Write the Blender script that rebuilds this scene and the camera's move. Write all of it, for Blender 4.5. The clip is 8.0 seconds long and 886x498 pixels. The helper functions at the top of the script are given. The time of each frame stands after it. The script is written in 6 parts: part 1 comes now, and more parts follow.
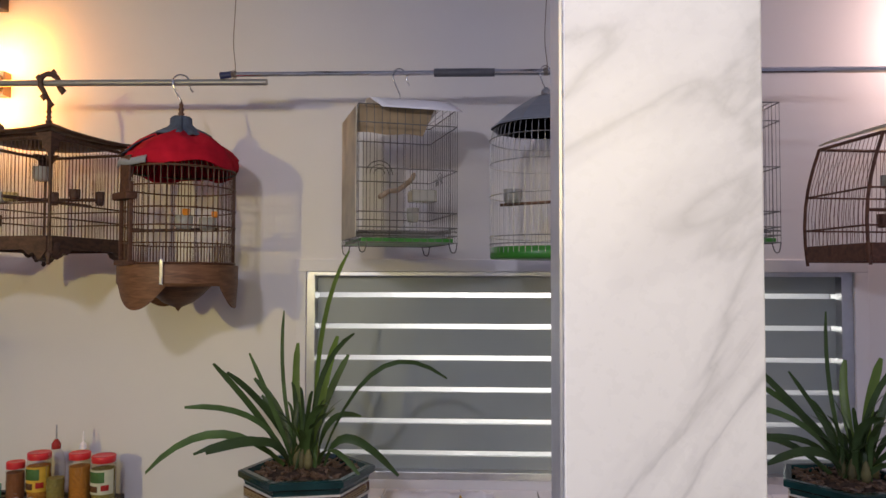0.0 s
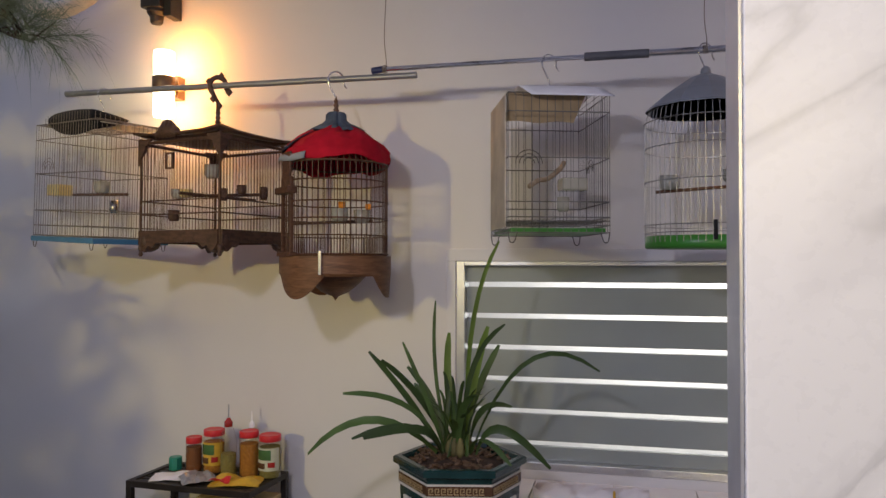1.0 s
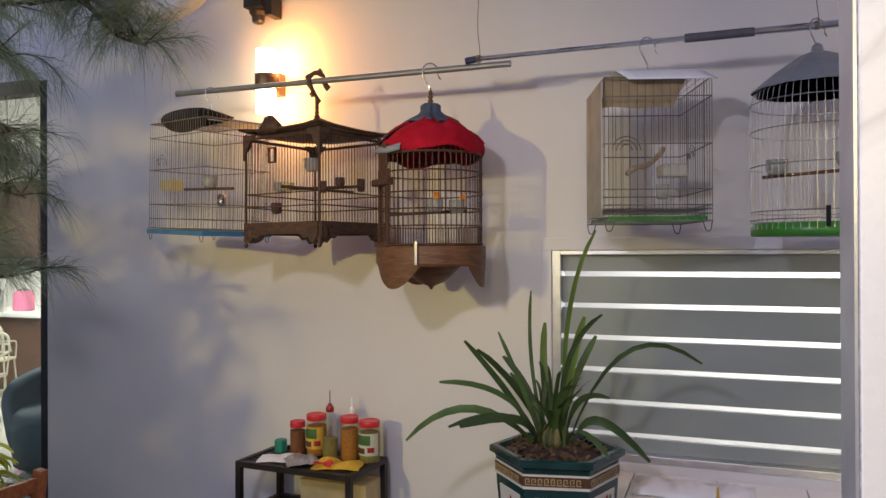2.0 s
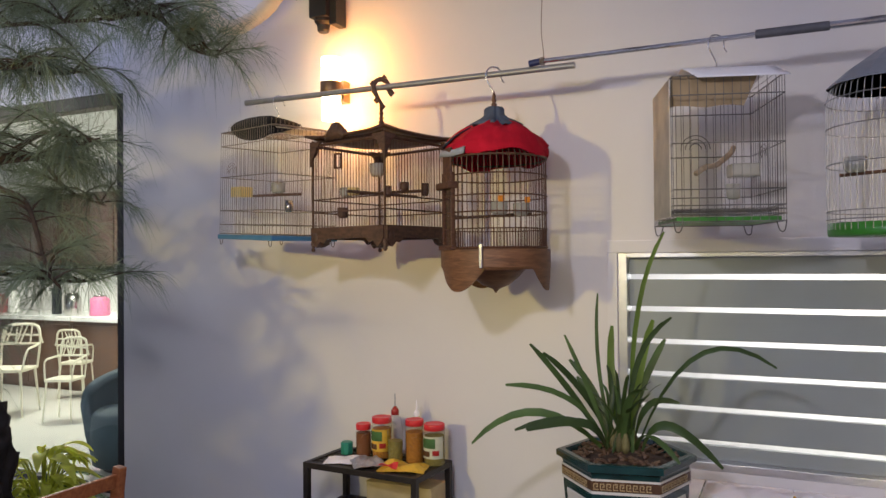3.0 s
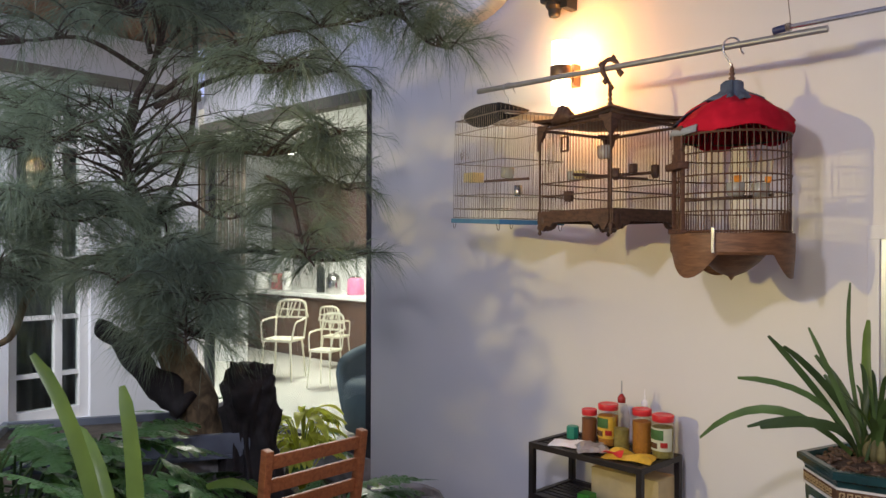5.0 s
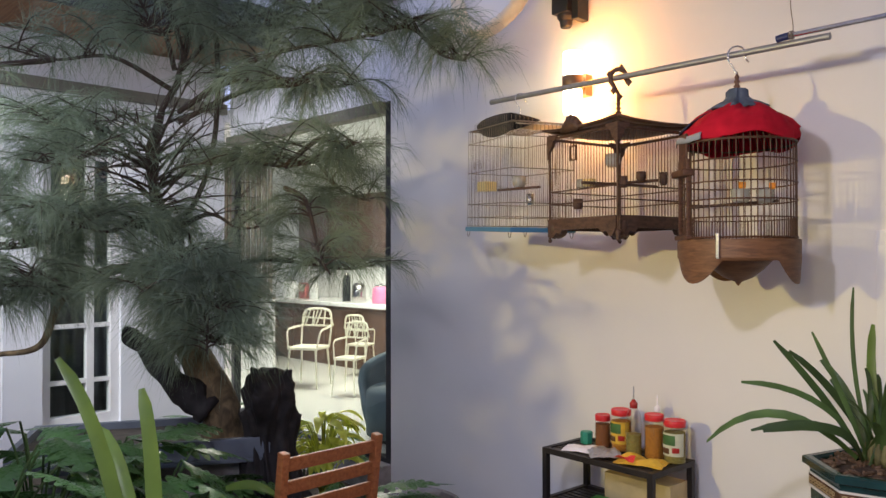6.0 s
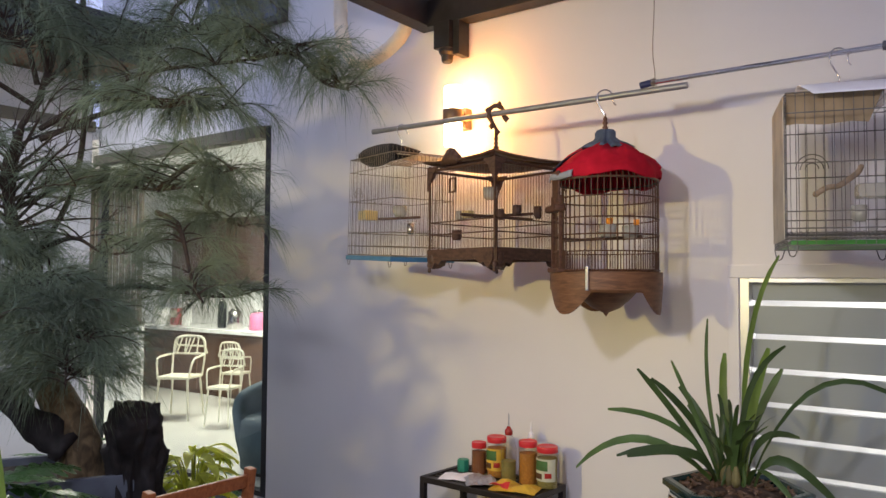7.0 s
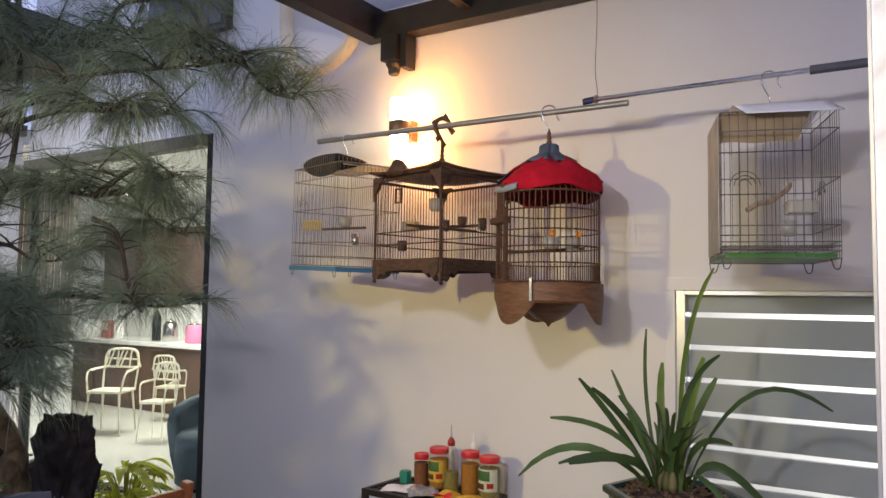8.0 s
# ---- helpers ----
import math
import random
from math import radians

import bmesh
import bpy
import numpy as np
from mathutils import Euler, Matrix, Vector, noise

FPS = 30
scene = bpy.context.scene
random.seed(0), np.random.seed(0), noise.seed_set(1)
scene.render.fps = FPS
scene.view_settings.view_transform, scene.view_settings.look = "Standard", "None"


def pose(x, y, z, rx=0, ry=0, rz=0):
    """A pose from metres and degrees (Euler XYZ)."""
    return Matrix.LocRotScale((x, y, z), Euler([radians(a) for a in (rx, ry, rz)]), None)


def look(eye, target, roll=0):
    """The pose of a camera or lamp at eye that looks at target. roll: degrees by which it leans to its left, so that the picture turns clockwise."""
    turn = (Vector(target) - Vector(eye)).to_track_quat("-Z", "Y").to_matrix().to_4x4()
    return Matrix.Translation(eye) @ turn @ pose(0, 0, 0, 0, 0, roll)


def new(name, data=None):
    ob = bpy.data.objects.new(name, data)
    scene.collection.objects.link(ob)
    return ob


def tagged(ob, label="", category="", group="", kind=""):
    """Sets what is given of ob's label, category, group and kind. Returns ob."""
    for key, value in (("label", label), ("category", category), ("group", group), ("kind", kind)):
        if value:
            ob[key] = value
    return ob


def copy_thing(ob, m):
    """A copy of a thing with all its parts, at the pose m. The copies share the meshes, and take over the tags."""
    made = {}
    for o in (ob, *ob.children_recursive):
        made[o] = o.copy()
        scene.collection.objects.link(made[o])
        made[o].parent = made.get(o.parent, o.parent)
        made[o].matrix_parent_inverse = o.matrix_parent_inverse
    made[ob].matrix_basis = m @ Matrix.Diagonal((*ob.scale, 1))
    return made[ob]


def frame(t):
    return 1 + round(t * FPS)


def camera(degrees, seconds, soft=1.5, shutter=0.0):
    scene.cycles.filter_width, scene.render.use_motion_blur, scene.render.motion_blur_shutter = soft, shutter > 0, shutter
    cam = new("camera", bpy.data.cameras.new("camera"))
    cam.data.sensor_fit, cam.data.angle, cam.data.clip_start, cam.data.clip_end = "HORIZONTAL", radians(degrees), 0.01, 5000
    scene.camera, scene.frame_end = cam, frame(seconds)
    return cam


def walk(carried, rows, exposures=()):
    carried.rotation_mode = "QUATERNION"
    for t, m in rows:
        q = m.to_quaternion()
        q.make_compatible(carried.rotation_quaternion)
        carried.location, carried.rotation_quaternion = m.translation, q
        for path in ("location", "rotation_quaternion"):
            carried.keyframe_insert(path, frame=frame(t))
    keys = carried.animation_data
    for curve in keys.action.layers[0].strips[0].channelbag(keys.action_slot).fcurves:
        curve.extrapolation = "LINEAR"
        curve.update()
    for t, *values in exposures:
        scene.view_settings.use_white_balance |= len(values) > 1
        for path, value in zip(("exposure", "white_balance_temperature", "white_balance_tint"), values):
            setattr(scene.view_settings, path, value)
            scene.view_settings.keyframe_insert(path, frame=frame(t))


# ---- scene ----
cam = camera(61.15, 8.0)

PATH = [
    (0.0, 0.0, 0.0, 1.5, 2.521, 2.206, -0.149),
    (0.5, -0.02, 0.004, 1.509, 8.551, 1.619, -0.087),
    (1.0, -0.023, 0.02, 1.518, 13.492, 1.055, -0.066),
    (1.5, -0.021, 0.022, 1.528, 17.639, 0.348, 0.057),
    (3.0, -0.04, 0.004, 1.509, 25.216, 0.747, 0.524),
    (3.5, -0.053, 0.012, 1.515, 27.809, 0.87, 0.479),
    (4.0, -0.037, 0.025, 1.504, 31.875, 1.024, 0.144),
    (4.5, -0.011, 0.034, 1.488, 37.21, 0.763, -0.22),
    (4.7, 0.002, 0.029, 1.49, 40.002, 0.31, -0.263),
    (5.8, 0.095, 0.04, 1.475, 47.768, 0.167, -0.026),
    (6.0, 0.119, 0.036, 1.481, 45.913, 0.657, 0.104),
    (6.5, 0.128, 0.043, 1.496, 40.807, 1.762, -0.099),
    (7.0, 0.135, 0.034, 1.501, 36.946, 2.55, -0.357),
    (7.5, 0.136, 0.016, 1.498, 34.136, 3.137, -0.676),
    (7.8, 0.129, 0.012, 1.484, 33.092, 3.621, -0.741),
    (8.0, 0.127, 0.011, 1.483, 32.362, 3.737, -0.756),
]
walk(cam, [(t, pose(x, y, z, 90 + pitch, roll, yaw)) for t, x, y, z, yaw, pitch, roll in PATH],
     exposures=[(0.0, -0.36), (1.0, -0.46), (1.5, -0.38), (3.0, -0.04), (4.5, 0.02), (6.0, 0.21), (7.0, 0.10), (8.0, 0.05)])

# ---- world and lights ----
world = bpy.data.worlds.new("world")
scene.world = world
world.use_nodes = True
wbg = world.node_tree.nodes["Background"]
wbg.inputs[0].default_value = (0.55, 0.62, 1.0, 1)
wbg.inputs[1].default_value = 1.08


def lamp(name, kind, at, watts, colour, size=0.1, target=None, spread=None):
    data = bpy.data.lights.new(name, kind)
    data.energy, data.color = watts, colour
    if kind == "AREA":
        data.shape, data.size = "DISK", size
    else:
        data.shadow_soft_size = size
    if kind == "SPOT" and spread:
        data.spot_size, data.spot_blend = radians(spread), 0.9
    ob = new(name, data)
    ob.matrix_world = look(at, target) if target else Matrix.Translation(at)
    return ob


# the courtyard bulb opposite the cage wall, the cool canopy light, the sconce and the rooms behind glass
lamp("courtyard_light", "SPOT", (-2.6, -2.0, 2.2), 335, (1.0, 0.79, 0.25), 0.025, (-1.95, 3.0, 1.55), 46)
lamp("canopy_light", "POINT", (-0.79, 0.1, 2.25), 76, (0.86, 0.83, 1.0), 0.06)
# added warm spot that brightens the pillar; no lamp is known there
lamp("pillar_fill_light", "SPOT", (0.55, -2.2, 2.2), 195, (1.0, 0.81, 0.40), 0.5, (0.22, 0.8, 1.6), 34)
lamp("kitchen_light", "AREA", (-5.9, 4.6, 2.5), 102, (1.0, 0.96, 0.86), 1.2, (-6.2, 4.3, 0.0))
lamp("utility_light", "AREA", (0.4, 3.45, 1.7), 34, (1.0, 0.98, 0.94), 0.5, (0.4, 4.4, 1.1))
lamp("front_room_light", "AREA", (-6.6, 1.5, 2.3), 30, (0.95, 0.97, 1.0), 0.8, (-6.6, 1.5, 0.0))
# added fill for the facade and the tree, with no known source
lamp("facade_fill_light", "SPOT", (-3.9, -1.3, 2.7), 720, (0.90, 0.92, 0.95), 0.3, (-4.6, 2.2, 1.25), 58)
lamp("far_sconce_light", "POINT", (1.95, 2.88, 2.45), 42, (1.0, 0.70, 0.66), 0.04)


# ---- materials ----
def mat(name, colour, rough=0.5, metal=0.0, vary=0.12, scale=6.0, bump=0.0, bump_scale=60.0, spec=0.5, trans=0.0,
        emit=None, emit_power=0.0, per_piece=0.0, ior=1.45, sheen=0.0, alpha=None, translucent=0.0):
    m = bpy.data.materials.new(name)
    m.use_nodes = True
    nt = m.node_tree
    b = nt.nodes["Principled BSDF"]
    b.inputs["Roughness"].default_value = rough
    b.inputs["Metallic"].default_value = metal
    b.inputs["Specular IOR Level"].default_value = spec
    b.inputs["Transmission Weight"].default_value = trans
    b.inputs["IOR"].default_value = ior
    b.inputs["Sheen Weight"].default_value = sheen
    co = nt.nodes.new("ShaderNodeTexCoord")
    n1 = nt.nodes.new("ShaderNodeTexNoise")
    n1.inputs["Scale"].default_value, n1.inputs["Detail"].default_value = scale, 6
    nt.links.new(co.outputs["Object"], n1.inputs["Vector"])
    hsv = nt.nodes.new("ShaderNodeHueSaturation")
    hsv.inputs["Color"].default_value = (*colour, 1)
    rng = nt.nodes.new("ShaderNodeMapRange")
    rng.inputs[1].default_value, rng.inputs[2].default_value = 0.3, 0.7
    rng.inputs[3].default_value, rng.inputs[4].default_value = 1 - vary, 1 + vary
    nt.links.new(n1.outputs["Fac"], rng.inputs[0])
    value = rng.outputs[0]
    if per_piece:
        info = nt.nodes.new("ShaderNodeObjectInfo")
        r2 = nt.nodes.new("ShaderNodeMapRange")
        r2.inputs[3].default_value, r2.inputs[4].default_value = 1 - per_piece, 1 + per_piece
        nt.links.new(info.outputs["Random"], r2.inputs[0])
        mul = nt.nodes.new("ShaderNodeMath")
        mul.operation = "MULTIPLY"
        nt.links.new(value, mul.inputs[0])
        nt.links.new(r2.outputs[0], mul.inputs[1])
        value = mul.outputs[0]
    nt.links.new(value, hsv.inputs["Value"])
    nt.links.new(hsv.outputs["Color"], b.inputs["Base Color"])
    n2 = nt.nodes.new("ShaderNodeTexNoise")
    n2.inputs["Scale"].default_value, n2.inputs["Detail"].default_value = bump_scale, 5
    nt.links.new(co.outputs["Object"], n2.inputs["Vector"])
    if bump:
        bp = nt.nodes.new("ShaderNodeBump")
        bp.inputs["Strength"].default_value, bp.inputs["Distance"].default_value = bump, 0.004
        nt.links.new(n2.outputs["Fac"], bp.inputs["Height"])
        nt.links.new(bp.outputs["Normal"], b.inputs["Normal"])
    rr = nt.nodes.new("ShaderNodeMapRange")
    rr.inputs[3].default_value, rr.inputs[4].default_value = max(0, rough - 0.08), min(1, rough + 0.08)
    nt.links.new(n2.outputs["Fac"], rr.inputs[0])
    nt.links.new(rr.outputs[0], b.inputs["Roughness"])
    if emit:
        b.inputs["Emission Color"].default_value = (*emit, 1)
        b.inputs["Emission Strength"].default_value = emit_power
    if alpha is not None:
        b.inputs["Alpha"].default_value = alpha
    if translucent:
        tl = nt.nodes.new("ShaderNodeBsdfTranslucent")
        nt.links.new(hsv.outputs["Color"], tl.inputs["Color"])
        mx = nt.nodes.new("ShaderNodeMixShader")
        mx.inputs[0].default_value = translucent
        out = nt.nodes["Material Output"]
        nt.links.new(b.outputs[0], mx.inputs[1])
        nt.links.new(tl.outputs[0], mx.inputs[2])
        nt.links.new(mx.outputs[0], out.inputs["Surface"])
    return m


def wood(name, dark, light, scale=(2, 2, 30), rough=0.55, per_piece=0.15):
    m = mat(name, light, rough, bump=0.2, bump_scale=90)
    nt = m.node_tree
    b = nt.nodes["Principled BSDF"]
    co = nt.nodes.new("ShaderNodeTexCoord")
    mp = nt.nodes.new("ShaderNodeMapping")
    mp.inputs["Scale"].default_value = scale
    nz = nt.nodes.new("ShaderNodeTexNoise")
    nz.inputs["Scale"].default_value, nz.inputs["Detail"].default_value = 5, 8
    nz.inputs["Distortion"].default_value = 0.6
    rp = nt.nodes.new("ShaderNodeValToRGB")
    rp.color_ramp.elements[0].position, rp.color_ramp.elements[1].position = 0.32, 0.68
    rp.color_ramp.elements[0].color, rp.color_ramp.elements[1].color = (*dark, 1), (*light, 1)
    nt.links.new(co.outputs["Object"], mp.inputs[0])
    nt.links.new(mp.outputs[0], nz.inputs["Vector"])
    nt.links.new(nz.outputs["Fac"], rp.inputs[0])
    nt.links.new(rp.outputs[0], b.inputs["Base Color"])
    return m


def marble(name):
    m = mat(name, (0.80, 0.77, 0.705), 0.28, spec=0.3)
    nt = m.node_tree
    b = nt.nodes["Principled BSDF"]
    co = nt.nodes.new("ShaderNodeTexCoord")
    mp = nt.nodes.new("ShaderNodeMapping")
    mp.inputs["Rotation"].default_value = (0.0, -0.69, 0.0)
    mp2 = nt.nodes.new("ShaderNodeMapping")
    mp2.inputs["Scale"].default_value = (1.0, 1.0, 0.28)
    warp = nt.nodes.new("ShaderNodeTexNoise")
    warp.inputs["Scale"].default_value, warp.inputs["Detail"].default_value = 5.5, 5
    warp.inputs["Distortion"].default_value = 0.8
    sub = nt.nodes.new("ShaderNodeMath")
    sub.operation = "SUBTRACT"
    sub.inputs[1].default_value = 0.5
    ab = nt.nodes.new("ShaderNodeMath")
    ab.operation = "ABSOLUTE"
    rp = nt.nodes.new("ShaderNodeValToRGB")
    e = rp.color_ramp.elements
    e[0].position, e[0].color = 0.0, (0.61, 0.585, 0.535, 1)
    e[1].position, e[1].color = 0.10, (0.80, 0.77, 0.705, 1)
    mid = rp.color_ramp.elements.new(0.03)
    mid.color = (0.73, 0.70, 0.645, 1)
    nt.links.new(co.outputs["Object"], mp.inputs[0])
    nt.links.new(mp.outputs[0], mp2.inputs[0])
    nt.links.new(mp2.outputs[0], warp.inputs["Vector"])
    nt.links.new(warp.outputs["Fac"], sub.inputs[0])
    nt.links.new(sub.outputs[0], ab.inputs[0])
    nt.links.new(ab.outputs[0], rp.inputs[0])
    nt.links.new(rp.outputs[0], b.inputs["Base Color"])
    return m


M_WALL = mat("wall_paint", (0.70, 0.68, 0.655), 0.75, vary=0.035, scale=1.6, bump=0.12, bump_scale=120, spec=0.25)
M_CASING = mat("casing_plaster", (0.70, 0.685, 0.665), 0.6, vary=0.03, scale=4, bump=0.08, bump_scale=90)
M_FACADE = mat("facade_paint", (0.66, 0.66, 0.68), 0.7, vary=0.05, scale=2, bump=0.1, spec=0.25)
M_MARBLE = marble("white_marble")
M_TILE = mat("white_tile", (0.86, 0.85, 0.82), 0.18, vary=0.04, scale=8, per_piece=0.03)
M_ALU = mat("aluminium", (0.55, 0.56, 0.57), 0.35, 0.9, 0.08, 20)
M_TRIM = mat("grey_trim", (0.42, 0.42, 0.43), 0.35, 0.5, 0.1, 15)
M_BLACKSTEEL = mat("black_steel", (0.022, 0.018, 0.017), 0.45, 0.1, 0.3, 12, 0.1)
M_DARKFRAME = mat("dark_frame", (0.03, 0.032, 0.035), 0.35, 0.3, 0.2, 10)
M_CHROME = mat("chrome", (0.62, 0.62, 0.63), 0.16, 1.0, 0.06, 30)
M_POLE = mat("grey_pole", (0.27, 0.27, 0.28), 0.38, 0.5, 0.12, 25)
M_GRIP = mat("dark_grip", (0.09, 0.09, 0.10), 0.55, 0.0, 0.15, 30)
M_WIRE = mat("cage_wire", (0.085, 0.08, 0.07), 0.45, 0.4, 0.25, 18)
M_BRIGHTWIRE = mat("galvanised_wire", (0.17, 0.16, 0.145), 0.4, 0.4, 0.5, 14)
M_PALEWIRE = mat("pale_silver_wire", (0.36, 0.35, 0.33), 0.35, 0.7, 0.3, 16)
M_RUSTWIRE = mat("worn_wire", (0.20, 0.165, 0.125), 0.55, 0.3, 0.3, 18)
M_DARKWOOD = wood("carved_dark_wood", (0.045, 0.022, 0.012), (0.11, 0.055, 0.030), (6, 6, 14))
M_BAMBOO = wood("smoked_bamboo", (0.055, 0.022, 0.011), (0.125, 0.056, 0.028), (8, 8, 20))
M_BASEWOOD = wood("cage_base_wood", (0.10, 0.042, 0.017), (0.205, 0.096, 0.042), (3, 3, 18))
M_REDWOOD = wood("oiled_red_wood", (0.24, 0.075, 0.026), (0.40, 0.145, 0.05), (14, 2, 14), 0.4)
M_BROWNWOOD = wood("brown_cage_wood", (0.07, 0.026, 0.014), (0.14, 0.056, 0.03), (10, 10, 10))
M_PALEWOOD = wood("pale_branch", (0.26, 0.19, 0.12), (0.46, 0.36, 0.25), (8, 8, 8))
M_RED = mat("red_cloth", (0.42, 0.010, 0.024), 0.85, vary=0.22, scale=14, bump=0.5, bump_scale=240, spec=0.1)
M_BLUECLOTH = mat("blue_grey_cloth", (0.07, 0.09, 0.125), 0.9, vary=0.25, scale=25, bump=0.5, bump_scale=220)
M_NAVY = mat("navy_cloth", (0.02, 0.025, 0.05), 0.9, vary=0.25, scale=25, bump=0.5, bump_scale=220)
M_GREYCLOTH = mat("grey_cloth", (0.30, 0.31, 0.31), 0.9, vary=0.15, scale=25, bump=0.4, bump_scale=220)
M_GREEN = mat("green_plastic", (0.045, 0.22, 0.025), 0.35, vary=0.15, scale=12)
M_BLUE = mat("blue_plastic", (0.06, 0.18, 0.30), 0.4, vary=0.12, scale=12)
M_WHITESHEET = mat("white_plastic_sheet", (0.84, 0.84, 0.86), 0.4, vary=0.04, scale=10)
M_TANSHEET = mat("yellowed_plastic_sheet", (0.80, 0.75, 0.62), 0.5, vary=0.15, scale=10, translucent=0.65)
M_CARD = mat("brown_card", (0.36, 0.27, 0.16), 0.8, vary=0.2, scale=14)
M_BLACKSHEET = mat("black_plastic_sheet", (0.007, 0.007, 0.008), 0.6, vary=0.2, scale=12, spec=0.2)
M_GREYCAP = mat("grey_plastic_cap", (0.20, 0.215, 0.24), 0.4, vary=0.1, scale=12)
M_CUP = mat("clear_cup", (0.72, 0.70, 0.60), 0.15, vary=0.05, trans=0.55)
M_YELLOWCUP = mat("yellow_feed_cup", (0.74, 0.60, 0.24), 0.3, vary=0.1, trans=0.25)
M_ORANGE = mat("orange_plastic", (0.85, 0.30, 0.02), 0.4)
M_TEAL = mat("teal_plastic", (0.03, 0.24, 0.16), 0.35)
M_LAMPBODY = mat("lamp_body", (0.16, 0.10, 0.06), 0.45, 0.5)
M_LAMPGLOW = mat("lamp_diffuser", (1.0, 0.9, 0.7), 0.4, emit=(1.0, 0.84, 0.55), emit_power=14)
M_GLAZE = mat("dark_green_glaze", (0.010, 0.040, 0.038), 0.14, vary=0.35, scale=16, bump=0.05)
M_PANEL = mat("cream_porcelain", (0.66, 0.62, 0.55), 0.15, vary=0.06, scale=14)
M_BAND = mat("brown_band", (0.10, 0.05, 0.025), 0.25, vary=0.2, scale=30)
M_GOLD = mat("gold_line", (0.40, 0.28, 0.13), 0.3, vary=0.15, scale=30)
M_REDGLAZE = mat("red_glaze", (0.36, 0.03, 0.025), 0.2, vary=0.25, scale=30)
M_OLIVEGLAZE = mat("green_glaze", (0.07, 0.15, 0.05), 0.2, vary=0.25, scale=30)
M_SOIL = mat("bark_soil", (0.055, 0.032, 0.02), 0.95, vary=0.55, scale=45, bump=0.9, bump_scale=80)
M_CHIP = wood("bark_chip", (0.05, 0.026, 0.015), (0.17, 0.10, 0.058), (12, 12, 12))
M_LEAF = mat("strap_leaf", (0.060, 0.105, 0.030), 0.42, vary=0.28, scale=9, per_piece=0.35, translucent=0.25)
M_LEAF2 = mat("bright_strap_leaf", (0.15, 0.235, 0.045), 0.36, vary=0.2, scale=9, per_piece=0.2, translucent=0.35)
M_SHEATH = mat("dry_sheath", (0.13, 0.115, 0.045), 0.8, vary=0.3, scale=30, per_piece=0.3)
M_CROTON = mat("yellow_green_leaf", (0.64, 0.68, 0.11), 0.4, vary=0.2, scale=25, per_piece=0.2, translucent=0.5)
M_FERN = mat("dark_lobed_leaf", (0.085, 0.18, 0.055), 0.28, vary=0.3, scale=12, per_piece=0.3, translucent=0.2)
M_NEEDLE = mat("needle_green", (0.18, 0.23, 0.15), 0.55, vary=0.45, scale=3.5, translucent=0.3)
M_BARK = wood("rough_bark", (0.055, 0.038, 0.020), (0.20, 0.14, 0.07), (5, 5, 3), 0.9)
M_TWIG = mat("twig", (0.045, 0.03, 0.02), 0.85, vary=0.3, scale=30)
M_STUMP = mat("charred_wood", (0.011, 0.008, 0.007), 0.75, vary=0.6, scale=22, bump=1.0, bump_scale=28)
M_TRAY = mat("slate_tray", (0.10, 0.115, 0.14), 0.5, vary=0.2, scale=10, bump=0.2)
M_STONE = mat("garden_stone", (0.26, 0.25, 0.24), 0.85, vary=0.3, scale=12, bump=0.8, bump_scale=30)
M_GROUND = mat("courtyard_floor", (0.23, 0.21, 0.19), 0.6, vary=0.2, scale=3, bump=0.2)
M_SOILBED = mat("garden_soil", (0.05, 0.04, 0.03), 0.95, vary=0.5, scale=14, bump=0.9, bump_scale=30)
M_SOFFIT = mat("roof_panel", (0.72, 0.72, 0.74), 0.4, vary=0.06, scale=3, translucent=0.6)
# brown boards; the orange light on the soffit is put into their colour
M_EAVE = wood("eave_boards", (0.20, 0.09, 0.035), (0.34, 0.17, 0.07), (1, 12, 4))
M_ROOFDARK = mat("dark_fascia", (0.035, 0.036, 0.04), 0.5, vary=0.2)
M_LINTEL = mat("olive_lintel", (0.14, 0.13, 0.10), 0.5, vary=0.15, scale=4)
M_SLAT = mat("grey_louvre_glass", (0.33, 0.36, 0.33), 0.2, vary=0.06, scale=3)
M_INWHITE = mat("inner_white_wall", (0.85, 0.85, 0.84), 0.6, vary=0.02)
M_INFLOOR = mat("glossy_floor_tile", (0.66, 0.64, 0.58), 0.12, vary=0.05, scale=2)
M_CABINET = wood("brown_cabinet", (0.06, 0.034, 0.024), (0.11, 0.066, 0.044), (2, 2, 8))
M_COUNTERFRONT = wood("counter_front", (0.09, 0.045, 0.028), (0.16, 0.085, 0.05), (2, 2, 8))
M_PARTITION = wood("slatted_partition", (0.11, 0.085, 0.065), (0.2, 0.16, 0.125), (6, 6, 3))
M_CHAIRWHITE = mat("cream_plastic", (0.70, 0.66, 0.52), 0.3, vary=0.08)
M_SOFA = mat("slate_blue_upholstery", (0.075, 0.11, 0.13), 0.75, vary=0.15, scale=12, bump=0.3, bump_scale=200)
M_CURTAIN = mat("grey_curtain", (0.10, 0.105, 0.11), 0.8, vary=0.25, scale=8)
M_PINK = mat("pink_plastic", (0.72, 0.20, 0.36), 0.35)
M_REDPOT = mat("red_appliance", (0.50, 0.15, 0.14), 0.3)
M_STEEL = mat("kettle_steel", (0.45, 0.43, 0.42), 0.25, 1.0)
M_PAPER = mat("pale_label", (0.52, 0.53, 0.38), 0.6, vary=0.1, scale=30)
M_LIDRED = mat("red_lid", (0.62, 0.03, 0.035), 0.35, vary=0.1)
M_FEED1 = mat("brown_feed", (0.20, 0.075, 0.025), 0.8, vary=0.35, scale=120, bump=0.6, bump_scale=200)
M_FEED2 = mat("ochre_feed", (0.40, 0.17, 0.025), 0.8, vary=0.3, scale=120, bump=0.6, bump_scale=200)
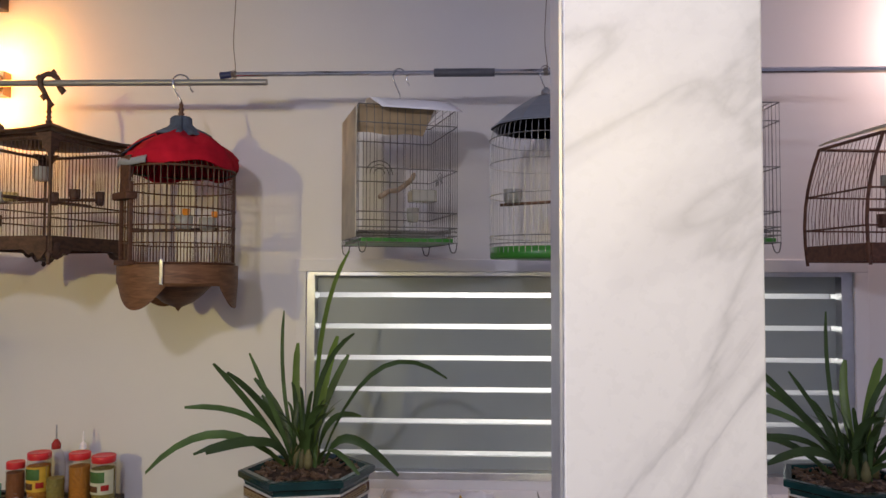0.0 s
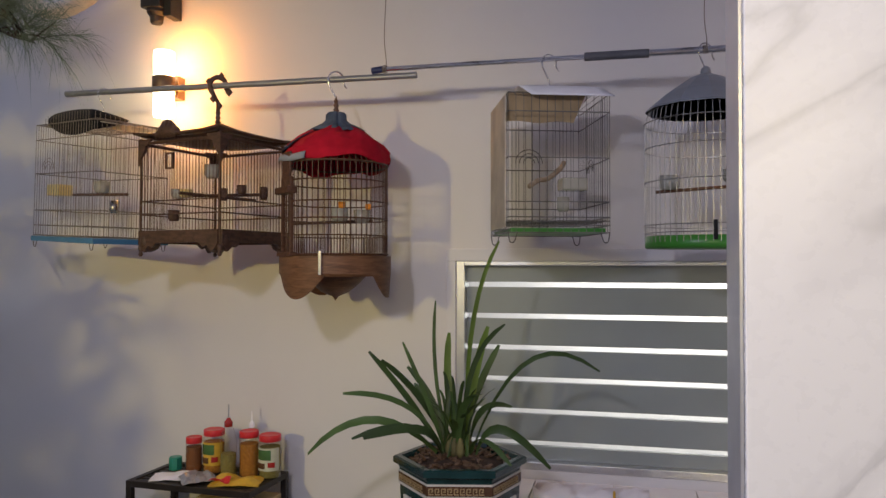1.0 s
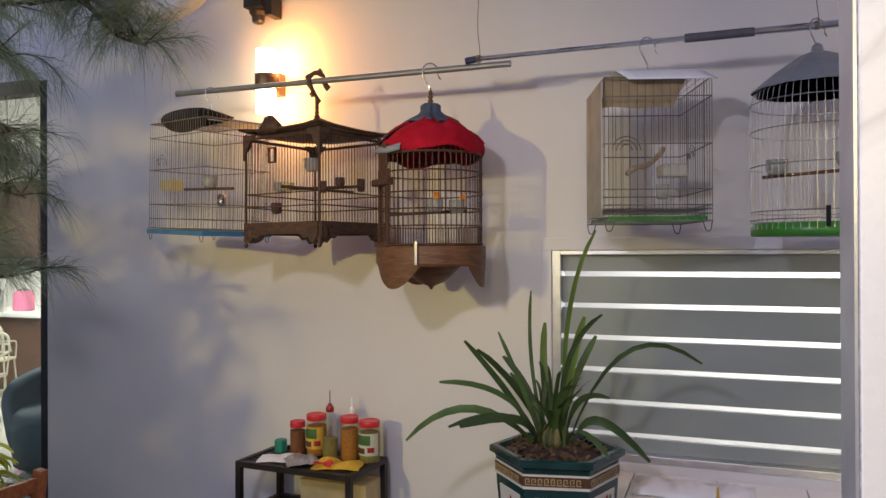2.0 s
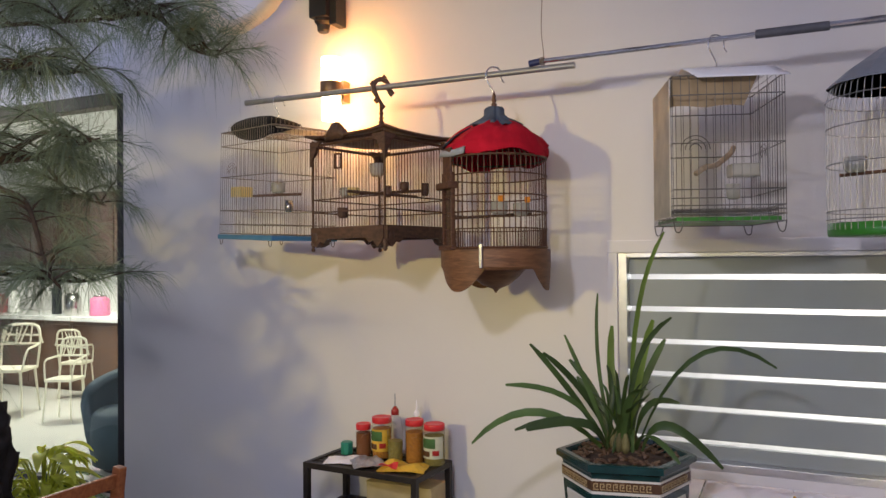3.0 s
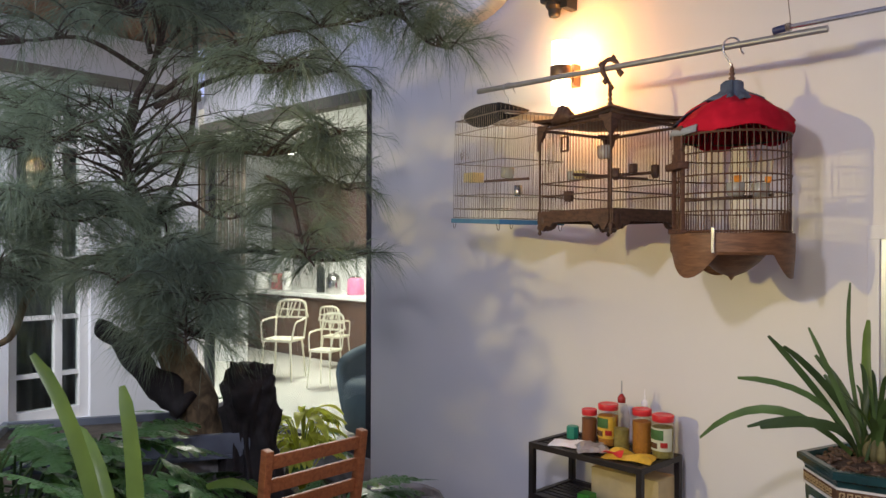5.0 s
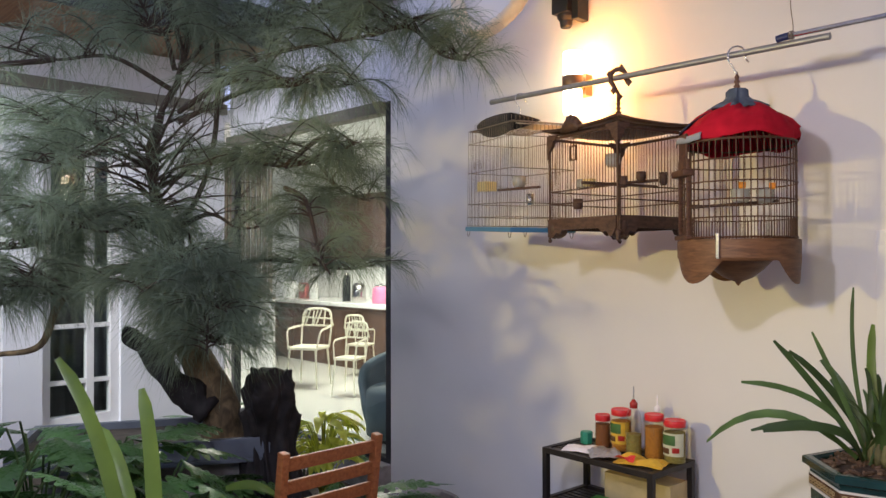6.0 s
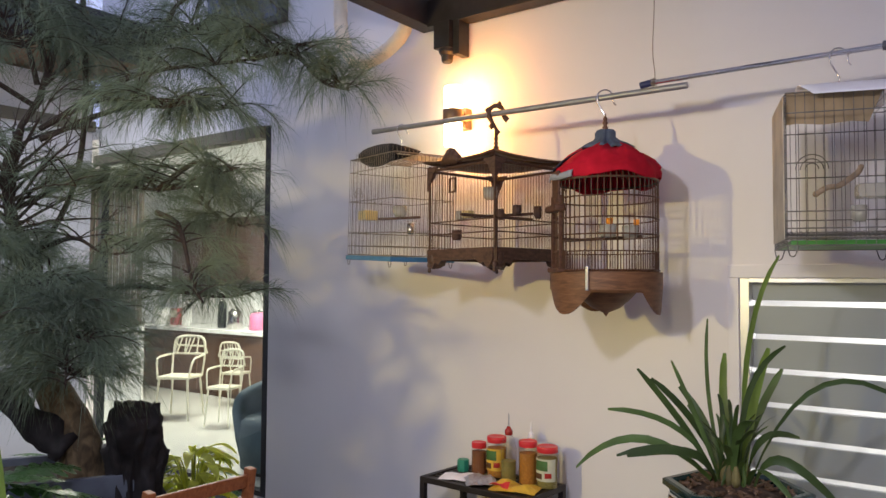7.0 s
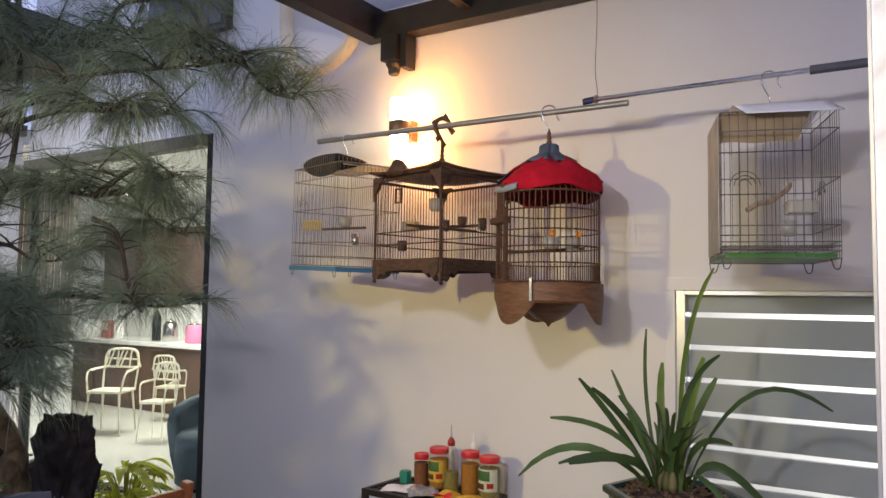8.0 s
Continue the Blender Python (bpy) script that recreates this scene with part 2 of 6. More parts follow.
M_FEED3 = mat("olive_feed", (0.22, 0.19, 0.05), 0.8, vary=0.3, scale=120, bump=0.6, bump_scale=200)
M_YELLOW = mat("yellow_packet", (0.62, 0.38, 0.04), 0.35, vary=0.15, scale=30)
M_FOIL = mat("grey_foil", (0.42, 0.42, 0.44), 0.3, 0.5, 0.2, 25)
M_PAPERBOX = mat("tan_box", (0.52, 0.42, 0.22), 0.7, vary=0.1, scale=14)
# pale hose with part of its orange lamplight mixed into the colour
M_HOSE = mat("lamp_tinted_hose", (0.80, 0.70, 0.52), 0.5, vary=0.1, scale=14, translucent=0.3)
M_DIMGLASS = mat("dim_blue_pane", (0.07, 0.09, 0.13), 0.15, vary=0.2, scale=3)
M_SWITCH = mat("blue_cap", (0.02, 0.03, 0.10), 0.4)


def glass(name, rough=0.0, tint=(1, 1, 1)):
    m = bpy.data.materials.new(name)
    m.use_nodes = True
    nt = m.node_tree
    nt.nodes.remove(nt.nodes["Principled BSDF"])
    tr = nt.nodes.new("ShaderNodeBsdfTransparent")
    tr.inputs[0].default_value = (*tint, 1)
    gl = nt.nodes.new("ShaderNodeBsdfGlossy")
    gl.inputs["Roughness"].default_value = rough
    lw = nt.nodes.new("ShaderNodeLayerWeight")
    pw = nt.nodes.new("ShaderNodeMath")
    pw.operation, pw.inputs[1].default_value = "POWER", 4.0
    fr = nt.nodes.new("ShaderNodeMapRange")
    fr.inputs[3].default_value, fr.inputs[4].default_value = 0.03, 0.6
    nt.links.new(lw.outputs["Facing"], pw.inputs[0])
    nt.links.new(pw.outputs[0], fr.inputs[0])
    mx = nt.nodes.new("ShaderNodeMixShader")
    nt.links.new(fr.outputs[0], mx.inputs[0])
    nt.links.new(tr.outputs[0], mx.inputs[1])
    nt.links.new(gl.outputs[0], mx.inputs[2])
    nt.links.new(mx.outputs[0], nt.nodes["Material Output"].inputs["Surface"])
    return m


M_GLASS = glass("window_glass", 0.02, (0.93, 0.97, 0.95))
M_JAR = glass("clear_plastic_jar", 0.08, (0.95, 0.94, 0.90))


# ---- building helpers ----
def thing(name, at, label, category, turn=0.0, group="", kind="", tilt=(0, 0)):
    ob = new(name)
    ob.empty_display_size = 0.1
    ob.matrix_world = pose(*at, tilt[0], tilt[1], turn)
    return tagged(ob, label, category, group, kind)


def part(name, bm, material, parent=None, label="", smooth=False, at=None):
    me = bpy.data.meshes.new(name)
    bm.normal_update()
    if smooth:
        for f in bm.faces:
            f.smooth = True
    bm.to_mesh(me)
    bm.free()
    me.materials.append(material)
    ob = new(name, me)
    if parent is not None:
        ob.parent = parent
    if at is not None:
        ob.matrix_basis = at
    return tagged(ob, label)


def box(bm, lo, hi, bevel=0.0, m=None):
    lo, hi = Vector(lo), Vector(hi)
    made = bmesh.ops.create_cube(bm, size=1)["verts"]
    for v in made:
        v.co = Vector(((lo[i] + hi[i]) / 2 + v.co[i] * (hi[i] - lo[i]) for i in range(3)))
    if m is not None:
        bmesh.ops.transform(bm, matrix=m, verts=made)
    if bevel:
        edges = {e for v in made for e in v.link_edges}
        bmesh.ops.bevel(bm, geom=list(edges), offset=bevel, segments=2, affect="EDGES", profile=0.6)


def boxed(lo, hi, bevel=0.0, m=None):
    bm = bmesh.new()
    box(bm, lo, hi, bevel, m)
    return bm


def rod(bm, a, b, r, n=5, r2=None):
    a, b = Vector(a), Vector(b)
    d = (b - a)
    if d.length < 1e-6:
        return
    q = d.normalized().to_track_quat("Z", "Y")
    r2 = r if r2 is None else r2
    rings = []
    for p, rad in ((a, r), (b, r2)):
        rings.append([bm.verts.new(p + q @ Vector((rad * math.cos(2 * math.pi * i / n), rad * math.sin(2 * math.pi * i / n), 0))) for i in range(n)])
    for i in range(n):
        bm.faces.new((rings[0][i], rings[0][(i + 1) % n], rings[1][(i + 1) % n], rings[1][i]))
    bm.faces.new(rings[0][::-1])
    bm.faces.new(rings[1])


def tube(bm, pts, r, n=6, ends=True):
    """A tube along points; r is one radius or one for each point."""
    pts = [Vector(p) for p in pts]
    rs = r if isinstance(r, (list, tuple)) else [r] * len(pts)
    rings, up = [], None
    for i, p in enumerate(pts):
        d = (pts[min(i + 1, len(pts) - 1)] - pts[max(i - 1, 0)]).normalized()
        if up is None:
            up = d.orthogonal().normalized()
        up = (up - d * up.dot(d)).normalized()
        s = d.cross(up)
        rings.append([bm.verts.new(p + rs[i] * (up * math.cos(2 * math.pi * k / n) + s * math.sin(2 * math.pi * k / n))) for k in range(n)])
    for a, b in zip(rings, rings[1:]):
        for k in range(n):
            bm.faces.new((a[k], a[(k + 1) % n], b[(k + 1) % n], b[k]))
    if ends:
        bm.faces.new(rings[0][::-1])
        bm.faces.new(rings[-1])


def ring(bm, centre, radius, r, n=40, sides=4, start=0.0, end=360.0):
    closed = end - start >= 360
    k = n if closed else n + 1
    c = Vector(centre)
    rows = []
    for i in range(k):
        a = radians(start + (end - start) * i / n)
        o = Vector((math.cos(a), math.sin(a), 0))
        rows.append([bm.verts.new(c + o * (radius + r * math.cos(2 * math.pi * s / sides)) + Vector((0, 0, r * math.sin(2 * math.pi * s / sides)))) for s in range(sides)])
    for i in range(k if closed else k - 1):
        a, b = rows[i], rows[(i + 1) % k]
        for s in range(sides):
            bm.faces.new((a[s], b[s], b[(s + 1) % sides], a[(s + 1) % sides]))


def lathe(bm, profile, n=24, centre=(0, 0, 0), squash=1.0, turn=0.0):
    c = Vector(centre)
    rows = []
    for r, z in profile:
        rows.append([bm.verts.new(c + Vector((r * math.cos(2 * math.pi * i / n + turn), squash * r * math.sin(2 * math.pi * i / n + turn), z))) for i in range(n)])
    for a, b in zip(rows, rows[1:]):
        for i in range(n):
            bm.faces.new((a[i], a[(i + 1) % n], b[(i + 1) % n], b[i]))
    if profile[0][0] > 1e-4:
        bm.faces.new(rows[0][::-1])
    if profile[-1][0] > 1e-4:
        bm.faces.new(rows[-1])


def turned(profile, n=24, **k):
    bm = bmesh.new()
    lathe(bm, profile, n, **k)
    return bm


def hook_points(top, radius=0.022, drop=0.08):
    """A hook over a bar whose middle is at top: from the tip behind, over the bar and down the shank."""
    x, y, z = top
    pts = [(x, y + radius * 1.35, z - radius * 0.95), (x, y + radius * 1.12, z - radius * 0.7)]
    for a in range(-20, 181, 20):
        pts.append((x, y + radius * math.cos(radians(a)), z + radius * math.sin(radians(a))))
    pts += [(x, y - radius * 0.95, z - radius * 0.6), (x, y - radius * 0.45, z - radius * 1.5), (x, y, z - radius * 2.3), (x, y, z - drop)]
    return pts


def bezier(p0, p1, p2, n):
    p0, p1, p2 = Vector(p0), Vector(p1), Vector(p2)
    return [(1 - t) ** 2 * p0 + 2 * t * (1 - t) * p1 + t * t * p2 for t in [i / n for i in range(n + 1)]]


def smooth_line(points, n=6):
    """A smooth line through points."""
    P = [Vector(p) for p in points]
    P = [2 * P[0] - P[1]] + P + [2 * P[-1] - P[-2]]
    out = []
    for a, b, c, d in zip(P, P[1:], P[2:], P[3:]):
        for i in range(n):
            t = i / n
            out.append(0.5 * (2 * b + (c - a) * t + (2 * a - 5 * b + 4 * c - d) * t * t + (3 * b - a - 3 * c + d) * t ** 3))
    return out + [P[-2]]


def sheet(bm, rows, thick=0.002):
    """A thin solid sheet from a grid of points."""
    rows = [[Vector(p) for p in r] for r in rows]
    n, k = len(rows), len(rows[0])

    def normal(i, j):
        a = rows[min(i + 1, n - 1)][j] - rows[max(i - 1, 0)][j]
        b = rows[i][min(j + 1, k - 1)] - rows[i][max(j - 1, 0)]
        v = a.cross(b)
        return v.normalized() if v.length > 1e-9 else Vector((0, 0, 1))

    top = [[bm.verts.new(rows[i][j] + normal(i, j) * thick / 2) for j in range(k)] for i in range(n)]
    bot = [[bm.verts.new(rows[i][j] - normal(i, j) * thick / 2) for j in range(k)] for i in range(n)]
    for i in range(n - 1):
        for j in range(k - 1):
            bm.faces.new((top[i][j], top[i + 1][j], top[i + 1][j + 1], top[i][j + 1]))
            bm.faces.new((bot[i][j], bot[i][j + 1], bot[i + 1][j + 1], bot[i + 1][j]))
    rim = [(i, 0) for i in range(n)] + [(n - 1, j) for j in range(1, k)] + [(i, k - 1) for i in range(n - 2, -1, -1)] + [(0, j) for j in range(k - 2, 0, -1)]
    for (a, b), (c, d) in zip(rim, rim[1:] + rim[:1]):
        if {top[a][b], top[c][d]}:
            try:
                bm.faces.new((top[a][b], bot[a][b], bot[c][d], top[c][d]))
            except ValueError:
                pass


def structure(name, bm, material, label, category, smooth=False):
    ob = part(name, bm, material, None, label, smooth)
    return tagged(ob, "", category, "", "structure")


# ---- the large structure ----
WALL = 3.0
ZW0, ZW1, XW0, XW1 = 0.70, 1.525, -0.683, 1.472   # the louvre window
bm = bmesh.new()
for lo, hi in (((-3.40, WALL, -0.05), (XW0, WALL + 0.2, 4.2)), ((XW1, WALL, -0.05), (3.4, WALL + 0.2, 4.2)),
               ((XW0, WALL, -0.05), (XW1, WALL + 0.2, ZW0)), ((XW0, WALL, ZW1), (XW1, WALL + 0.2, 4.2))):
    box(bm, lo, hi)
structure("wall_north", bm, M_WALL, "off-white painted plaster wall behind the hanging cages", "wall")
structure("ground", boxed((-60, -60, -0.3), (60, 60, 0.0)), M_GROUND, "paved courtyard ground", "ground")
# two unseen walls, added to close the courtyard for reflections
structure("unseen_wall_east", boxed((3.4, -6.2, -0.05), (3.6, 3.2, 4.2)), M_WALL, "plain unseen wall added to close the courtyard", "wall")
structure("unseen_wall_south", boxed((-6.0, -6.4, -0.05), (3.6, -6.2, 3.2)), M_WALL, "plain unseen wall added to close the courtyard", "wall")

# casing round the window
bm = bmesh.new()
for lo, hi in (((XW0 - 0.04, WALL - 0.012, ZW1), (XW1 + 0.055, WALL + 0.01, ZW1 + 0.05)),
               ((XW0 - 0.04, WALL - 0.012, ZW0), (XW0, WALL + 0.01, ZW1)),
               ((XW1, WALL - 0.012, ZW0), (XW1 + 0.055, WALL + 0.01, ZW1))):
    box(bm, lo, hi, 0.003)
structure("window_casing", bm, M_CASING, "raised white plaster casing round the louvre window", "trim")

# louvre window: aluminium frame, grey blades with bright gaps, a lit white room behind
win = thing("window_1", (0, WALL, 0), "closed grey glass louvre window in an aluminium frame, lit from within", "window", kind="structure")
bm = bmesh.new()
for lo, hi in (((XW0, 0.0, ZW0), (XW0 + 0.035, 0.09, ZW1)), ((XW1 - 0.045, 0.0, ZW0), (XW1, 0.09, ZW1)),
               ((XW0 + 0.035, 0.0, ZW1 - 0.018), (XW1 - 0.045, 0.09, ZW1)), ((XW0 + 0.035, 0.0, ZW0), (XW1 - 0.045, 0.09, ZW0 + 0.03))):
    box(bm, lo, hi, 0.002)
part("window_frame", bm, M_ALU, win, "thin aluminium window frame")
gap = 0.021
levels = [1.430 - 0.1273 * i for i in range(6)]
edges = [ZW1 - 0.018] + [z for lv in levels for z in (lv + gap / 2, lv - gap / 2)] + [ZW0 + 0.03]
for k in range(0, len(edges), 2):
    hi, lo = edges[k], edges[k + 1]
    part("louvre_blade", boxed((XW0 + 0.035, 0.05, lo), (XW1 - 0.045, 0.058, hi), 0.001), M_SLAT, win)
for z in levels:
    part("louvre_rail", boxed((XW0 + 0.035, 0.066, z - gap / 2 - 0.004), (XW1 - 0.045, 0.07, z - gap / 2 + 0.001)), M_ALU, win)
structure("utility_room", boxed((-1.6, 4.3, 0), (2.4, 4.4, 3.0)), M_INWHITE, "plain white wall of the lit room behind the louvres", "wall")
structure("utility_ceiling", boxed((-1.6, 3.21, 2.4), (2.4, 4.29, 2.5)), M_INWHITE, "plain white ceiling of the lit room", "ceiling")

# tiled ledge below the window
ledge = thing("window_ledge", (0, 0, 0), "white tiled ledge under the louvre window", "ledge", kind="structure")
part("ledge_body", boxed((-0.66, 2.70, 0.0), (2.6, 2.998, 0.645), 0.002), M_CASING, ledge)
for i in range(11):
    x = -0.66 + i * 0.3
    part("tile", boxed((x + 0.002, 2.69, 0.645), (x + 0.298, 2.998, 0.664), 0.002), M_TILE, ledge)

# marble-clad pillar close to the camera
pil = thing("pillar", (0.2, 0.87, 0), "pillar clad in white marble with faint grey veins", "pillar", kind="structure")
part("marble_slab", boxed((-0.105, -0.055, 0.0), (0.108, 0.05, 3.2), 0.002), M_MARBLE, pil)
part("edge_trim", boxed((-0.109, -0.047, 0.0), (-0.1055, 0.048, 3.2)), M_TRIM, pil, "grey side strip")

# roof canopy: black steel frame with pale panels
roof = thing("canopy", (0, 0, 0), "black steel canopy with pale roof panels over the cages", "canopy", kind="structure")
RZ = 2.77
part("edge_beam", boxed((-2.22, 0.6, RZ), (-2.13, 2.985, RZ + 0.16), 0.003), M_BLACKSTEEL, roof)
part("wall_beam", boxed((-2.13, 2.90, RZ - 0.01), (3.3, 2.985, RZ + 0.12), 0.003), M_BLACKSTEEL, roof)
for i in range(6):
    x = -1.62 + i * 0.92
    part("rafter", boxed((x, 0.6, RZ + 0.04), (x + 0.05, 2.90, RZ + 0.14), 0.002), M_BLACKSTEEL, roof)
for i in range(3):
    y = 2.45 - i * 0.78
    part("purlin", boxed((-2.13, y, RZ + 0.09), (3.3, y + 0.04, RZ + 0.135), 0.002), M_BLACKSTEEL, roof)
part("roof_panel", boxed((-2.2, 0.6, RZ + 0.165), (3.3, 2.98, RZ + 0.18)), M_SOFFIT, roof, "pale translucent roof sheet")
br = thing("bracket", (-1.99, 2.9, 2.58), "black steel bracket block under the canopy corner", "bracket", kind="structure")
part("block", boxed((-0.075, -0.03, 0.05), (0.018, 0.085, 0.18), 0.003), M_BLACKSTEEL, br)
part("plate", boxed((0.0185, 0.0, 0.015), (0.055, 0.085, 0.18), 0.002), M_BLACKSTEEL, br)
part("nose", turned([(0.022, -0.012), (0.028, -0.004), (0.030, 0.02), (0.042, 0.036), (0.042, 0.05)], 16, centre=(-0.028, 0.02, 0)), M_BLACKSTEEL, br)

# ---- the house behind the garden ----
HF = 0.22
structure("house_floor", boxed((-9.5, 3.02, 0.0), (-3.42, 7.0, HF)), M_INFLOOR, "glossy pale tiled kitchen floor", "floor")
structure("house_back_wall", boxed((-9.5, 6.1, 0), (-3.2, 6.25, 3.2)), M_INWHITE, "white kitchen wall", "wall")
structure("house_side_wall", boxed((-3.399, 3.21, 0), (-3.25, 7.0, 3.2)), M_INWHITE, "white inner wall of the house", "wall")
structure("house_far_wall", boxed((-9.6, -3.2, 0), (-9.5, 7.15, 3.2)), M_INWHITE, "white inner wall of the house", "wall")
structure("house_ceiling", boxed((-9.5, 3.06, 2.60), (-3.42, 7.0, 2.7)), M_INWHITE, "white kitchen ceiling", "ceiling")
structure("lintel", boxed((-5.40, 2.96, 2.372), (-3.455, 3.05, 2.445), 0.003), M_LINTEL, "olive brown lintel over the glass wall", "trim")
structure("upper_wall", boxed((-5.4, 3.0, 2.447), (-3.402, 3.2, 4.2)), M_FACADE, "pale painted wall above the glass", "wall")
structure("glass_kerb", boxed((-5.4, 2.90, 0.0), (-3.402, 3.02, HF), 0.004), M_STONE, "low stone kerb under the glass wall", "trim")
w2 = thing("window_2", (0, WALL, 0), "floor-length clear glass wall in a dark frame", "window", kind="structure")
part("window_frame", boxed((-3.45, 0.0, HF), (-3.403, 0.06, 2.445), 0.002), M_DARKFRAME, w2)
part("window_frame", boxed((-5.38, 0.0, HF), (-5.33, 0.06, 2.37), 0.002), M_DARKFRAME, w2)
part("window_frame", boxed((-5.33, 0.0, HF), (-3.45, 0.06, HF + 0.03), 0.002), M_DARKFRAME, w2)
pane = part("pane", boxed((-5.33, 0.026, HF + 0.03), (-3.45, 0.034, 2.37)), M_GLASS, w2)
pane.visible_shadow = False
# white facade wing with tall windows
bm = bmesh.new()
FX = -5.4
openings = [(1.62, 2.14), (0.62, 1.38), (-0.9, 0.1)]
ys = [-3.2] + [v for o in sorted(openings) for v in o] + [2.95]
for a, b in zip(ys[::2], ys[1::2]):
    box(bm, (FX - 0.2, a, 0.0), (FX, b, 3.0))
for a, b in openings:
    box(bm, (FX - 0.2, a, 0.0), (FX, b, 0.30))
    box(bm, (FX - 0.2, a, 2.5), (FX, b, 3.0))
structure("wall_west", bm, M_FACADE, "white painted facade with tall windows", "wall")
for k, (a, b) in enumerate(openings):
    w = thing("window_%d" % (k + 3), (FX, (a + b) / 2, 0), "tall white-framed window with a dark grey curtain behind", "window", kind="structure")
    h = (b - a) / 2
    bm = bmesh.new()
    for lo, hi in (((-0.12, -h, 0.3), (-0.04, -h + 0.06, 2.5)), ((-0.12, h - 0.06, 0.3), (-0.04, h, 2.5)),
                   ((-0.12, -h + 0.06, 0.3), (-0.04, h - 0.06, 0.38)), ((-0.12, -h + 0.06, 2.42), (-0.04, h - 0.06, 2.5))):
        box(bm, lo, hi, 0.003)
    part("window_frame", bm, M_CASING, w)
    part("mullion", boxed((-0.11, 0.04, 0.38), (-0.05, 0.09, 2.42), 0.002), M_CASING, w)
    for z in (0.60, 0.99, 1.39, 1.79, 2.18):
        part("glazing_bar", boxed((-0.105, -h + 0.06, z), (-0.055, 0.04, z + 0.03), 0.002), M_CASING, w)
        part("glazing_bar", boxed((-0.105, 0.09, z), (-0.055, h - 0.06, z + 0.03), 0.002), M_CASING, w)
    p = part("pane", boxed((-0.085, -h + 0.06, 0.38), (-0.08, h - 0.06, 2.42)), M_GLASS, w)
    bm = bmesh.new()
    grid = [[(-0.24 + 0.02 * math.sin(j * 1.3), -h + 2 * h * j / 30, z) for j in range(31)] for z in (0.3, 1.4, 2.5)]
    sheet(bm, grid, 0.004)
    part("curtain", bm, M_CURTAIN, w, "dark grey pleated curtain", True)
structure("sill_band", boxed((FX, -3.2, 2.62), (FX + 0.05, 2.95, 2.70), 0.003), M_LINTEL, "brown grey band along the facade", "trim")
ev = thing("eave", (0, 0, 0), "dark house eave with wooden soffit boards coloured as if lit", "eave", kind="structure")
part("soffit", boxed((FX - 0.3, -3.2, 3.02), (-4.65, 2.95, 3.05)), M_EAVE, ev, "brown boarded soffit with orange light in its colour")
part("fascia", boxed((-4.65, -3.2, 2.99), (-4.60, 2.95, 3.22), 0.004), M_ROOFDARK, ev)
part("roof_sheet", boxed((FX - 4.1, -3.2, 3.22), (-4.58, 2.95, 3.27)), M_ROOFDARK, ev)
up = thing("upper_window", (-3.56, 2.99, 3.05), "dark upper window with a thin steel frame", "window", kind="structure")
part("frame", boxed((-0.42, -0.05, 0.0), (0.30, 0.008, 0.55), 0.004), M_DARKFRAME, up)
part("pane", boxed((-0.40, -0.06, 0.03), (0.27, -0.052, 0.53)), M_DIMGLASS, up)

# ---- kitchen behind the glass ----
cnt = thing("kitchen_counter", (-7.0, 5.5, HF), "kitchen counter with brown front and white worktop", "counter")
part("body", boxed((-1.6, -0.25, 0.0), (1.7, 0.35, 0.70), 0.004), M_COUNTERFRONT, cnt)
for i in range(5):
    part("door", boxed((-1.58 + i * 0.655, -0.27, 0.05), (-0.945 + i * 0.655, -0.251, 0.66), 0.003), M_COUNTERFRONT, cnt)
part("worktop", boxed((-1.64, -0.32, 0.70), (1.74, 0.38, 0.745), 0.006), M_TILE, cnt, "white worktop")
part("backsplash", boxed((-1.64, 0.36, 0.746), (1.74, 0.385, 1.15)), M_TILE, cnt, "white tiled splashback")
cab = thing("wall_cabinet", (-7.0, 5.9, 1.47), "brown wooden wall cabinets above the counter", "cabinet")
part("body", boxed((-1.6, -0.15, 0.0), (2.4, 0.2, 0.80), 0.004), M_CABINET, cab)
for i in range(6):
    part("door", boxed((-1.58 + i * 0.66, -0.17, 0.02), (-0.94 + i * 0.66, -0.151, 0.78), 0.003), M_CABINET, cab)
pt = thing("slatted_partition", (-7.75, 4.25, HF), "tall partition of upright brown-grey wooden slats", "partition", turn=30)
for i in range(16):
    part("slat", boxed((-0.55 + i * 0.07, -0.02, 0.85), (-0.515 + i * 0.07, 0.03, 2.36), 0.002), M_PARTITION, pt)
part("rail", boxed((-0.56, 0.03, 0.80), (0.56, 0.05, 0.85)), M_PARTITION, pt)
part("base_panel", boxed((-0.56, 0.0, 0.0), (0.56, 0.05, 0.80)), M_TILE, pt, "pale base panel")
cl = thing("ceiling_light", (-7.1, 5.0, 2.56), "small round lit ceiling downlight", "lamp")
part("rim", turned([(0.07, 0.0), (0.075, 0.01), (0.075, 0.038)], 20), M_CHROME, cl)
part("diffuser", turned([(0.0, -0.004), (0.06, -0.004), (0.06, 0.02)], 20), mat("downlight", (1, 1, 0.95), emit=(1, 0.97, 0.88), emit_power=14), cl)


